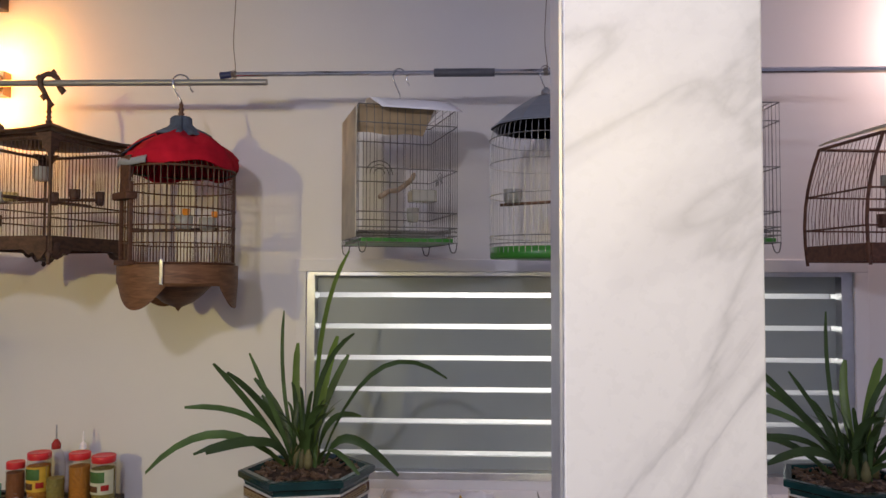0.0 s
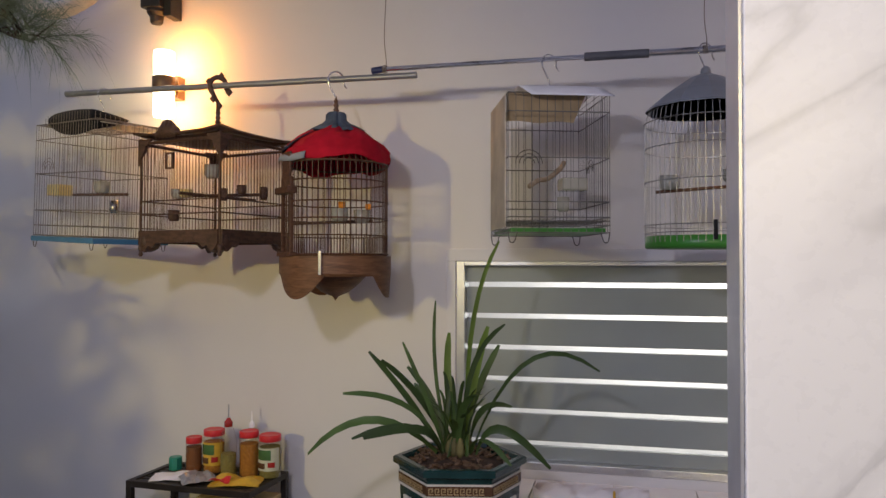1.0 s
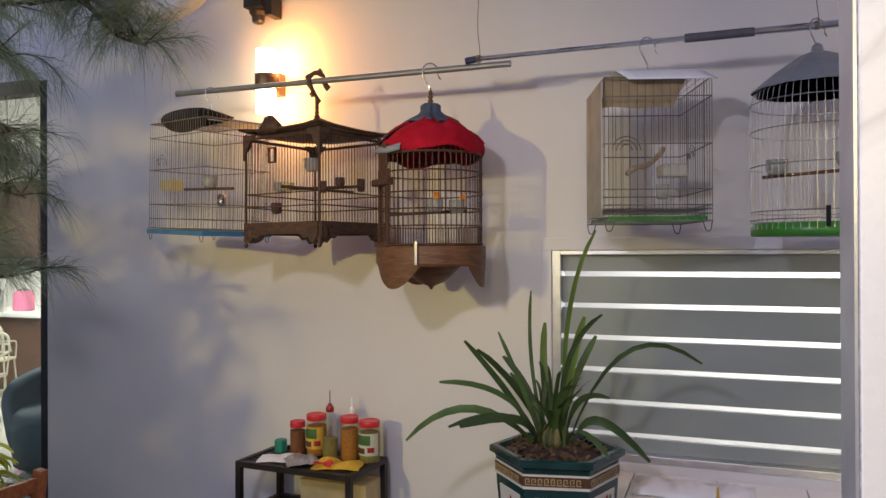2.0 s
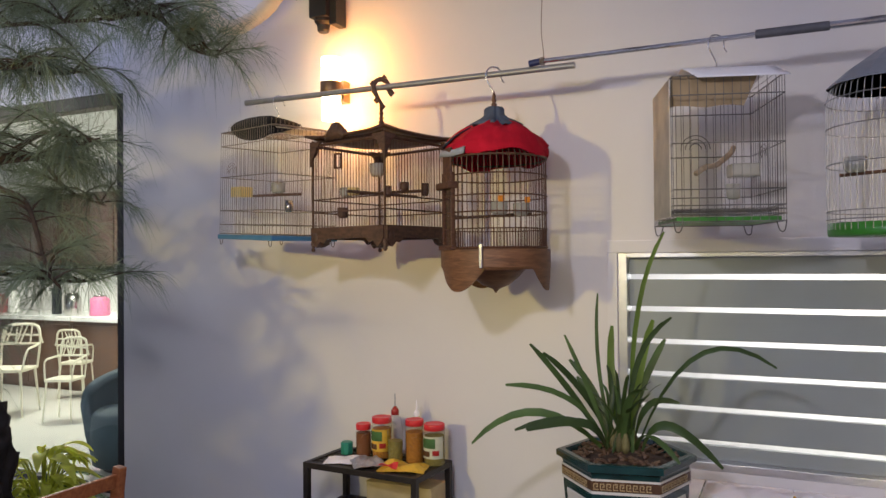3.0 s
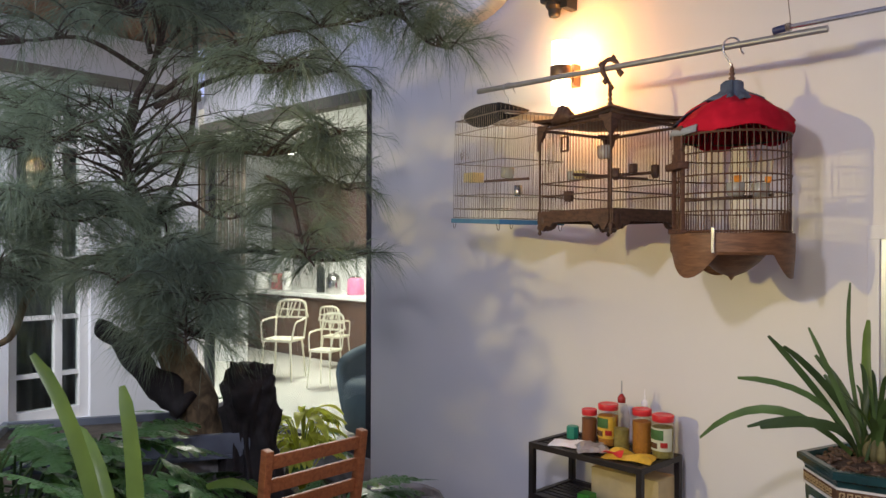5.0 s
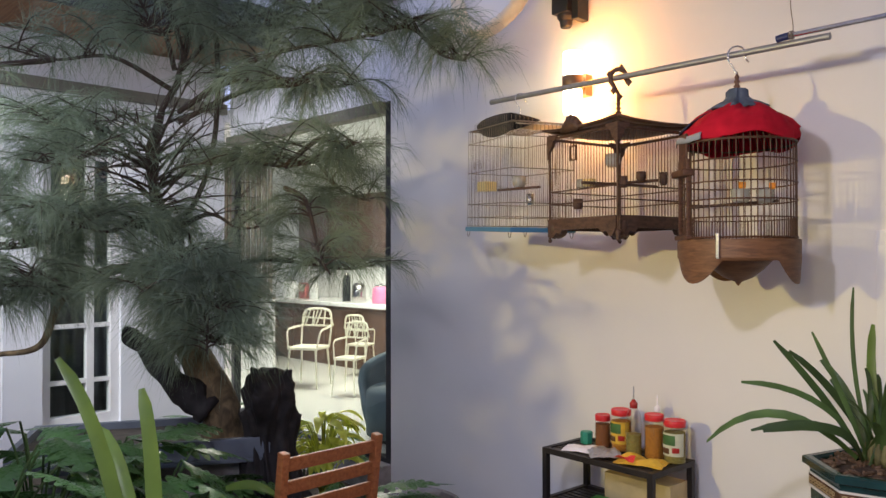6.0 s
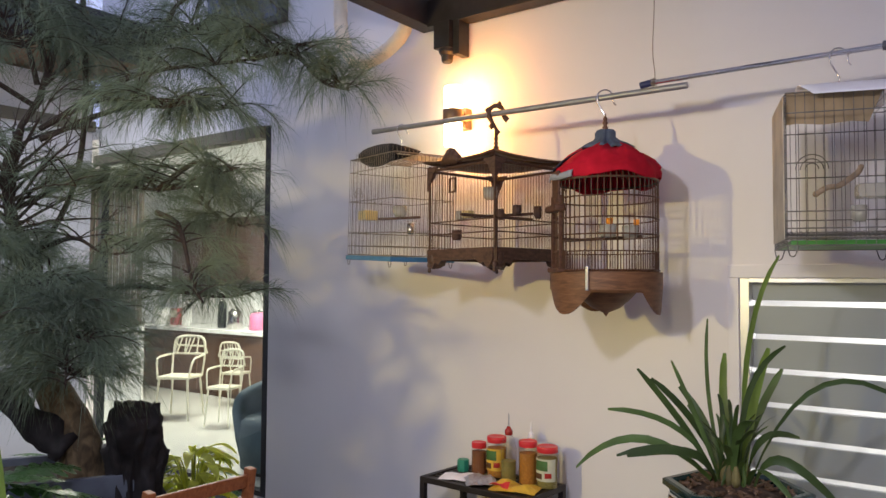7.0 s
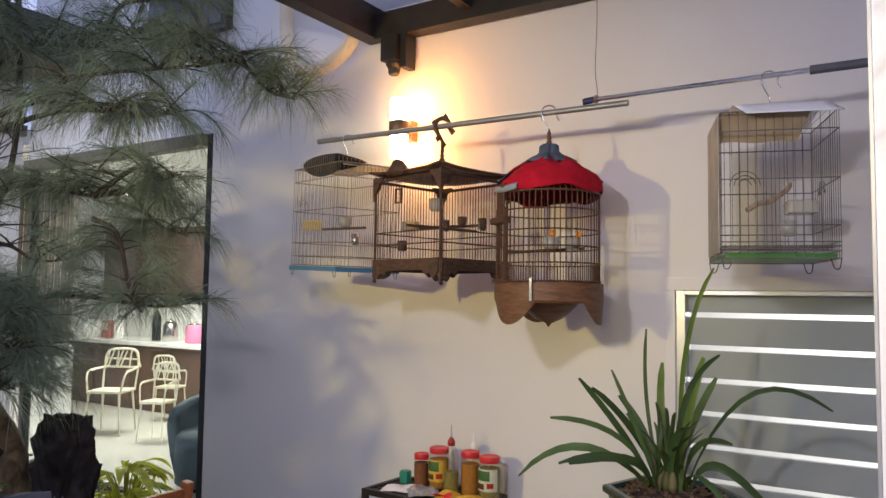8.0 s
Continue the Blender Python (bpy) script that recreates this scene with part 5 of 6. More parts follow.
def orchid(at, turn, label, seed, tall=True):
    o = thing("orchid", at, label, "plant", turn=turn, group="potted orchids")
    rng = random.Random(seed)
    for k, (ax, ay, az, cx, cz, w) in enumerate(MAIN_LEAVES):
        if not tall and k in (8, 12):
            continue
        jit = 0.0 if tall else 0.05
        bx, by = ax * 0.14 + rng.uniform(-0.02, 0.02), ay * 0.2 + rng.uniform(-0.02, 0.02)
        p2 = (ax + rng.uniform(-jit, jit), ay + rng.uniform(-jit, jit), az + rng.uniform(-jit, jit))
        p1 = (cx * 0.72 + rng.uniform(-0.02, 0.02), ay * 0.5 + rng.uniform(-0.05, 0.05), cz * rng.uniform(0.96, 1.10))
        part("leaf", blade((bx, by, -0.01), p1, p2, w * 0.9, side=(0.95, 0.3 * rng.uniform(-1, 1), 0.1) if abs(ax) < 0.2 else (0.1 * rng.uniform(-1, 1), 0.6, 0.75)), M_LEAF2 if k in (7, 8, 9) else M_LEAF, o, smooth=True)
    for k in range(26):
        a = rng.uniform(0, 6.28)
        L = rng.uniform(0.12, 0.30)
        lean = rng.uniform(0.25, 0.8)
        tip = (math.cos(a) * L * lean, math.sin(a) * L * lean, L * (1.05 - 0.55 * lean))
        ctrl = (tip[0] * 0.35, tip[1] * 0.35, tip[2] * 0.8)
        b = (rng.uniform(-0.05, 0.05), rng.uniform(-0.05, 0.05), -0.01)
        part("leaf", blade(b, ctrl, tip, rng.uniform(0.010, 0.020)), M_LEAF, o, smooth=True)
    for k in range(9):
        a = k * 0.7 + rng.uniform(0, 0.4)
        r = rng.uniform(0.01, 0.06)
        bm = turned([(0.012, -0.012), (0.015, 0.008), (0.011, 0.03), (0.005, 0.05), (0, 0.055)], 8, centre=(r * math.cos(a), r * math.sin(a), 0))
        part("bulb", bm, M_SHEATH, o, "dry straw-coloured bulb", True)
    return o


orchid_pot((-0.553, 2.47, 0.878), 12, "dark green hexagonal glazed planter with gold fret and flower panels")
orchid((-0.566, 2.48, 0.890), 16, "potted orchid with long arching green strap leaves", 5)
orchid_pot((1.19, 2.47, 0.868), 8, "dark green hexagonal glazed planter beside the pillar")
orchid((1.21, 2.47, 0.88), -20, "potted orchid with upright arching strap leaves", 9, False)

# ---- metal side table with jars ----
tb = thing("side_table", (-1.675, 2.80, 0), "black metal side table with a slatted top", "table", turn=-3)
tw, td, th_ = 0.56, 0.31, 0.645
for sx in (-1, 1):
    for sy in (-1, 1):
        part("leg", boxed((sx * (tw / 2 - 0.0125) - 0.0125, sy * (td / 2 - 0.0125) - 0.0125, 0), (sx * (tw / 2 - 0.0125) + 0.0125, sy * (td / 2 - 0.0125) + 0.0125, th_), 0.002), M_BLACKSTEEL, tb)
for z in (th_ - 0.025, 0.40):
    for sy in (-1, 1):
        part("rail", boxed((-tw / 2 + 0.025, sy * (td / 2 - 0.0125) - 0.0125, z), (tw / 2 - 0.025, sy * (td / 2 - 0.0125) + 0.0125, z + 0.025), 0.002), M_BLACKSTEEL, tb)
    for sx in (-1, 1):
        part("rail", boxed((sx * (tw / 2 - 0.0125) - 0.0125, -td / 2 + 0.025, z), (sx * (tw / 2 - 0.0125) + 0.0125, td / 2 - 0.025, z + 0.025), 0.002), M_BLACKSTEEL, tb)
    for k in range(7):
        y = -td / 2 + 0.032 + k * 0.0335
        part("slat", boxed((-tw / 2 + 0.025, y, z + 0.008), (tw / 2 - 0.025, y + 0.022, z + 0.02), 0.001), M_BLACKSTEEL, tb)
TT = th_ - 0.003
jar_kinds = [("feed_jar", -1.778, 2.855, 0.034, 0.145, M_FEED1, "small plastic jar of brown feed with a red lid", None),
             ("feed_jar", -1.69, 2.865, 0.044, 0.18, M_FEED2, "plastic jar of bird feed with green label and red lid", M_OLIVEGLAZE),
             ("feed_jar", -1.522, 2.85, 0.040, 0.185, M_FEED2, "plastic jar of ochre feed with a red lid", None),
             ("feed_jar", -1.428, 2.85, 0.045, 0.175, M_FEED3, "plastic jar with a pale printed label and red lid", M_PAPER)]
for name, x, y, r, h, feed, lab, lb in jar_kinds:
    j = thing(name, (x, y, TT), lab, "jar", group="feed jars")
    part("jar_body", turned([(r * 0.9, 0), (r, 0.006), (r, h - 0.035), (r * 0.86, h - 0.022), (r * 0.86, h - 0.018)], 24), M_JAR, j, smooth=True)
    part("contents", turned([(r * 0.86, 0.004), (r * 0.93, 0.008), (r * 0.93, h * 0.72), (0, h * 0.74)], 20), feed, j)
    lid = part("lid", turned([(r * 0.93, h - 0.026), (r * 0.98, h - 0.024), (r * 0.98, h - 0.003), (r * 0.93, h), (r * 0.8, h - 0.002), (0, h - 0.002)], 28), M_LIDRED, j, "ribbed red screw lid", True)
    if lb is not None:
        bm = bmesh.new()
        ring_rows = []
        for i in range(17):
            a = radians(-165 + i * 150 / 16)
            ring_rows.append([((r + 0.001) * math.cos(a), (r + 0.001) * math.sin(a), z) for z in (h * 0.2, h * 0.72)])
        sheet(bm, ring_rows, 0.0012)
        lbl = part("label", bm, M_PAPER if lb is M_PAPER else M_YELLOW, j, "printed paper label")
        for k, (z0, z1, a0, a1, mm) in enumerate(((0.45, 0.68, -140, -60, M_OLIVEGLAZE), (0.25, 0.38, -150, -90, M_BAND), (0.28, 0.40, -75, -40, M_REDGLAZE))):
            bm = bmesh.new()
            sheet(bm, [[((r + 0.0024) * math.cos(radians(a0 + (a1 - a0) * i / 6)), (r + 0.0024) * math.sin(radians(a0 + (a1 - a0) * i / 6)), h * z) for z in (z0, z1)] for i in range(7)], 0.001)
            part("print_patch", bm, mm, lbl)
bt = thing("squeeze_bottle", (-1.588, 2.80, TT), "clear nozzle bottle half full of olive liquid", "bottle")
part("bottle_body", turned([(0.03, 0), (0.034, 0.006), (0.034, 0.15), (0.026, 0.19), (0.014, 0.210)], 20), M_JAR, bt, smooth=True)
part("contents", turned([(0.03, 0.004), (0.031, 0.1), (0, 0.101)], 18), M_FEED3, bt)
part("cap", turned([(0.016, 0.208), (0.017, 0.227), (0.01, 0.237), (0.006, 0.244)], 14), M_REDGLAZE, bt, "dark red cap", True)
part("nozzle", turned([(0.0035, 0.242), (0.0025, 0.298), (0, 0.299)], 8), M_FOIL, bt)
bt = thing("squeeze_bottle", (-1.545, 2.915, TT), "clear nozzle bottle with a white nozzle", "bottle")
part("bottle_body", turned([(0.026, 0), (0.028, 0.006), (0.028, 0.15), (0.012, 0.185)], 18), M_JAR, bt, smooth=True)
part("nozzle", turned([(0.013, 0.183), (0.012, 0.2), (0.004, 0.21), (0.002, 0.25), (0, 0.252)], 10), M_WHITESHEET, bt)
gt = thing("green_tub", (-1.868, 2.86, TT), "small dark green plastic tub", "tub")
part("body", turned([(0.024, 0), (0.027, 0.004), (0.028, 0.05), (0.024, 0.055), (0, 0.055)], 8), M_TEAL, gt)


def crumpled(name, at, w, d, rise, material, label, category, seed, turn=0):
    t = thing(name, at, label, category, turn=turn)
    rng = random.Random(seed)
    n = 9
    ph = [rng.uniform(0, 6) for _ in range(4)]
    rows = []
    for i in range(n):
        row = []
        for j in range(n):
            u, v = i / (n - 1) - 0.5, j / (n - 1) - 0.5
            z = 0.004 + rise * (0.5 + 0.3 * math.sin(5 * u + ph[0]) * math.cos(4 * v + ph[1]) + 0.2 * math.sin(9 * u * v * 4 + ph[2])) * (1 - (2 * u) ** 4 * 0.8) * (1 - (2 * v) ** 4 * 0.8)
            row.append((w * u + rng.uniform(-1, 1) * 0.003, d * v + rng.uniform(-1, 1) * 0.003, z))
        rows.append(row)
    bm = bmesh.new()
    sheet(bm, rows, 0.002)
    part("film", bm, material, t)
    return t


crumpled("foil_bag", (-1.80, 2.75, TT), 0.18, 0.12, 0.022, M_WHITESHEET, "creased white plastic bag lying flat", "bag", 2, 20)
crumpled("foil_bag", (-1.68, 2.72, TT + 0.008), 0.13, 0.14, 0.045, M_FOIL, "crumpled grey foil bag", "bag", 3, 40)
yp = crumpled("feed_packet", (-1.515, 2.74, TT), 0.20, 0.13, 0.04, M_YELLOW, "yellow and red crumpled feed packet", "packet", 5, 12)
bm = bmesh.new()
sheet(bm, [[(-0.095 + 0.02 * i, -0.06 + 0.012 * j, 0.026 + 0.012 * math.sin(i * 1.3) * math.cos(j)) for j in range(4)] for i in range(5)], 0.002)
part("print_patch", bm, M_LIDRED, yp, "red printed corner")
bx = thing("storage_box", (-1.58, 2.85, 0.42), "tan cardboard box on the lower shelf", "box")
part("carton", boxed((-0.14, -0.07, 0.0), (0.17, 0.07, 0.14), 0.003), M_PAPERBOX, bx)
part("flap", boxed((-0.14, -0.072, 0.135), (0.17, 0.0, 0.1415), 0.001), M_PAPERBOX, bx)
gb = thing("green_tub", (-1.70, 2.715, 0.42), "bright green plastic tub on the lower shelf", "tub")
part("body", boxed((-0.03, -0.03, 0), (0.03, 0.03, 0.05), 0.006), M_GREEN, gb)

# things on the tiled ledge
pb = thing("plastic_bag", (-0.14, 2.80, 0.664), "crumpled clear white plastic bag on the ledge", "bag")
bm = bmesh.new()
rng = random.Random(12)
rows = [[(-0.2 + 0.04 * i + rng.uniform(-0.008, 0.008), -0.09 + 0.03 * j + rng.uniform(-0.006, 0.006), 0.006 + 0.045 * abs(math.sin(i * 0.9 + j)) * math.sin(math.pi * j / 6)) for j in range(7)] for i in range(11)]
sheet(bm, rows, 0.002)
part("film", bm, M_WHITESHEET, pb, smooth=True)
rj = thing("feed_jar", (-0.165, 2.62, 0.545), "plastic jar with a red lid beside the ledge", "jar")
part("jar_body", turned([(0.036, -0.545), (0.038, -0.53), (0.038, 0.05), (0.032, 0.062)], 22), M_JAR, rj, smooth=True)
part("lid", turned([(0.036, 0.058), (0.038, 0.06), (0.038, 0.078), (0.035, 0.081), (0, 0.079)], 24), M_LIDRED, rj, smooth=True)
ys_ = thing("yellow_stick", (-0.055, 2.71, 0.664), "short yellow plastic stick standing on the ledge", "stick")
part("stick", turned([(0.0045, 0), (0.0045, 0.055), (0.003, 0.06), (0, 0.06)], 8), M_YELLOW, ys_)

# ---- garden: wooden chair, round table ----
ch = thing("garden_chair", (-2.25, 1.78, 0), "oiled reddish wooden garden chair with a slatted back", "chair", turn=-90)
for sx in (-1, 1):
    bm = bmesh.new()
    m = pose(sx * 0.222, -0.16, 0, -8, 0, 0)
    box(bm, (-0.016, -0.02, 0.0), (0.016, 0.02, 0.762), 0.004, m)
    part("back_post", bm, M_REDWOOD, ch)
    part("front_leg", boxed((sx * 0.222 - 0.016, 0.2, 0.0), (sx * 0.222 + 0.016, 0.24, 0.38), 0.004), M_REDWOOD, ch)
    part("seat_rail", boxed((sx * 0.222 - 0.012, -0.17, 0.345), (sx * 0.222 + 0.012, 0.2, 0.38), 0.003), M_REDWOOD, ch)
for k, z in enumerate((0.712, 0.622, 0.535, 0.45)):
    part("back_slat", boxed((-0.206, -0.008, z - 0.026), (0.206, 0.008, z + 0.026), 0.004), M_REDWOOD, ch, at=pose(0, -0.16, 0, -8, 0, 0))
for k in range(6):
    part("seat_slat", boxed((-0.225, -0.12 + k * 0.06, 0.381), (0.225, -0.07 + k * 0.06, 0.40), 0.003), M_REDWOOD, ch)
rt = thing("round_table", (-1.62, 1.80, 0), "round brown wooden garden table", "table")
part("tabletop", turned([(0, 0.515), (0.36, 0.515), (0.385, 0.522), (0.39, 0.535), (0.38, 0.548), (0, 0.55)], 56), M_BASEWOOD, rt, smooth=False)
part("pedestal", turned([(0.2, 0), (0.2, 0.02), (0.06, 0.06), (0.04, 0.3), (0.08, 0.515)], 24), M_BASEWOOD, rt, smooth=True)

# garden bed
bm = bmesh.new()
rng = random.Random(21)
nx, ny = 26, 34
rows = []
for i in range(nx):
    rows.append([(-5.35 + i * 2.75 / (nx - 1), -0.6 + j * 3.48 / (ny - 1), 0.02 + 0.14 * noise.fractal((i * 0.3, j * 0.3, 1.0), 1.0, 2.0, 4) + 0.22 * math.sin(math.pi * i / (nx - 1)) * math.sin(math.pi * j / (ny - 1))) for j in range(ny)])
sheet(bm, rows, 0.04)
tagged(part("garden_bed", bm, M_SOILBED, None, "dark garden soil bed below the tree", True), category="soil", kind="structure")

# bonsai tray on its plinth
ty = thing("bonsai_tray", (-3.42, 1.52, 0.55), "long dark slate bonsai tray", "planter", turn=62)
part("tray_floor", boxed((-0.55, -0.28, 0.0), (0.55, 0.28, 0.02), 0.004), M_TRAY, ty)
for lo, hi in (((-0.55, -0.28, 0.02), (0.55, -0.25, 0.11)), ((-0.55, 0.25, 0.02), (0.55, 0.28, 0.11)), ((-0.55, -0.25, 0.02), (-0.52, 0.25, 0.11)), ((0.52, -0.25, 0.02), (0.55, 0.25, 0.11))):
    part("tray_side", boxed(lo, hi, 0.004), M_TRAY, ty)
bm = boxed((-0.52, -0.25, 0.02), (0.52, 0.25, 0.075))
part("soil", bm, M_SOILBED, ty)
pl = thing("stone_plinth", (-3.42, 1.52, 0.0), "rough stone plinth under the bonsai tray", "plinth", turn=62)
part("block", boxed((-0.42, -0.2, 0.0), (0.42, 0.2, 0.55), 0.02), M_STONE, pl)

# charred driftwood stump
st = thing("driftwood_stump", (-2.95, 1.90, 0.05), "upright charred black driftwood stump", "stump")
bm = bmesh.new()
bmesh.ops.create_icosphere(bm, subdivisions=5, radius=1.0)
for v in bm.verts:
    p = v.co.copy()
    f = noise.fractal(p * 1.7 + Vector((3, 1, 7)), 1.0, 2.0, 5)
    g = noise.fractal(Vector((p.x * 5, p.y * 5, p.z * 2.5)), 1.0, 2.0, 4)
    hr = max(1e-4, math.hypot(p.x, p.y))
    full = hr ** 0.3 / hr
    r = 1 + 0.55 * f + 0.14 * g
    z = math.copysign(abs(p.z) ** 0.8, p.z) * 0.5 + 0.5
    wdt = (0.115 + 0.02 * math.sin(z * 6.2 + 0.6) + 0.025 * z) * (1 - 0.45 * max(0.0, (z - 0.82) / 0.18) ** 2)
    v.co = Vector((p.x * full * r * wdt + 0.03 * math.sin(z * 7), p.y * full * r * wdt, z * 0.90 + 0.045 * g + 0.035 * f))
part("wood", bm, M_STUMP, st, smooth=True)
for k, (x, y, r, z) in enumerate(((-3.35, 2.02, 0.13, 0.62), (-3.15, 1.45, 0.12, 0.2), (-3.2, 2.05, 0.1, 0.3), (-2.75, 1.6, 0.12, 0.14), (-2.55, 2.6, 0.2, 0.12), (-2.8, 2.75, 0.16, 0.15))):
    s = thing("garden_stone", (x, y, z - 0.3 * r), "rough pale grey garden stone", "stone", group="garden stones")
    bm = bmesh.new()
    bmesh.ops.create_icosphere(bm, subdivisions=3, radius=r)
    for v in bm.verts:
        v.co = v.co * (1 + 0.35 * noise.fractal(v.co * 6 + Vector((k, 0, 0)), 1.0, 2.0, 4))
        v.co.z = v.co.z * 0.7 + 0.3 * r
    part("rock", bm, M_STONE, s)


# ---- the casuarina tree ----
tree = thing("casuarina_tree", (-3.19, 1.76, 0.60), "trained casuarina tree with drooping grey-green needle foliage", "tree")
TB = Vector((-3.19, 1.76, 0.60))
rng = random.Random(77)


def loc(p):
    return Vector(p) - TB


bm = bmesh.new()
trunk = smooth_line([loc(p) for p in ((-3.17, 1.79, 0.58), (-3.20, 1.76, 0.80), (-3.33, 1.68, 1.05), (-3.41, 1.60, 1.32), (-3.42, 1.64, 1.55), (-3.50, 1.58, 1.80), (-3.50, 1.57, 2.05), (-3.40, 1.65, 2.4), (-3.30, 1.75, 2.85))], 6)
rad = [0.100 - 0.065 * (i / (len(trunk) - 1)) ** 0.7 - (0.022 if i > 26 else 0) for i in range(len(trunk))]
rad[0] = 0.115
tube(bm, trunk[:19], [max(0.012, r) for r in rad[:19]], 14)
for v in bm.verts:
    v.co += Vector((noise.noise(v.co * 9), noise.noise(v.co * 9 + Vector((5, 5, 5))), 0)) * 0.026
part("trunk", bm, M_BARK, tree, "thick gnarled brown trunk", True)
bm = bmesh.new()
tube(bm, trunk[18:], [max(0.010, 0.8 * r) for r in rad[18:]], 10)
for v in bm.verts:
    v.co += Vector((noise.noise(v.co * 11), noise.noise(v.co * 11 + Vector((5, 5, 5))), 0)) * 0.02
part("upper_trunk", bm, M_TWIG, tree, "dark slender upper trunk", True)
bm = bmesh.new()
tube(bm, smooth_line([loc(p) for p in ((-3.40, 1.62, 1.55), (-3.32, 1.76, 1.9), (-3.29, 1.80, 2.3), (-3.31, 1.78, 2.9))], 5), 0.013, 7)
part("upright_stem", bm, M_TWIG, tree, smooth=True)

bm = bmesh.new()
tube(bm, smooth_line([loc(p) for p in ((-3.42, 1.62, 1.38), (-3.50, 1.38, 1.43), (-3.60, 1.19, 1.30), (-3.66, 1.11, 1.08), (-3.76, 0.95, 1.04))], 6), [0.026 - 0.0006 * i for i in range(25)], 8)
part("arched_limb", bm, M_BARK, tree, smooth=True)
bm = bmesh.new()
tube(bm, smooth_line([loc(p) for p in ((-3.18, 1.72, 0.76), (-3.24, 1.64, 0.83), (-3.32, 1.56, 0.94), (-3.40, 1.49, 1.08), (-3.48, 1.42, 1.12))], 6), [0.07, 0.085, 0.08, 0.06, 0.065, 0.075] + [0.07 - 0.002 * i for i in range(19)], 10)
for v in bm.verts:
    v.co += Vector((noise.noise(v.co * 8), noise.noise(v.co * 8 + Vector((5, 5, 5))), noise.noise(v.co * 8 + Vector((2, 9, 1))))) * 0.055
part("dead_limb", bm, M_STUMP, tree, "black broken dead limb", True)

for k in range(40):
    bm = bmesh.new()
    a, e = rng.uniform(0, 6.28), rng.uniform(-0.1, 0.7)
    d = Vector((math.cos(a), math.sin(a), e)).normalized()
    b0 = loc((-3.48, 1.58, rng.uniform(1.7, 2.15)))
    L = rng.uniform(0.25, 0.55)
    tw_ = bezier(b0, b0 + d * L * 0.5 + Vector((rng.uniform(-.06, .06), rng.uniform(-.06, .06), 0.06)), b0 + d * L, 6)
    tube(bm, tw_, [0.009 - 0.0012 * i for i in range(7)], 5)
    for q in range(5):
        i0 = rng.randint(2, 6)
        d2 = (d + Vector((rng.gauss(0, .6), rng.gauss(0, .6), rng.gauss(0.1, .5)))).normalized()
        tube(bm, bezier(tw_[i0], tw_[i0] + d2 * L * 0.2 + Vector((0, 0, 0.02)), tw_[i0] + d2 * L * 0.42, 4), [0.003, 0.0026, 0.0022, 0.0016, 0.001], 4)
    part("bare_twig", bm, M_TWIG, tree)

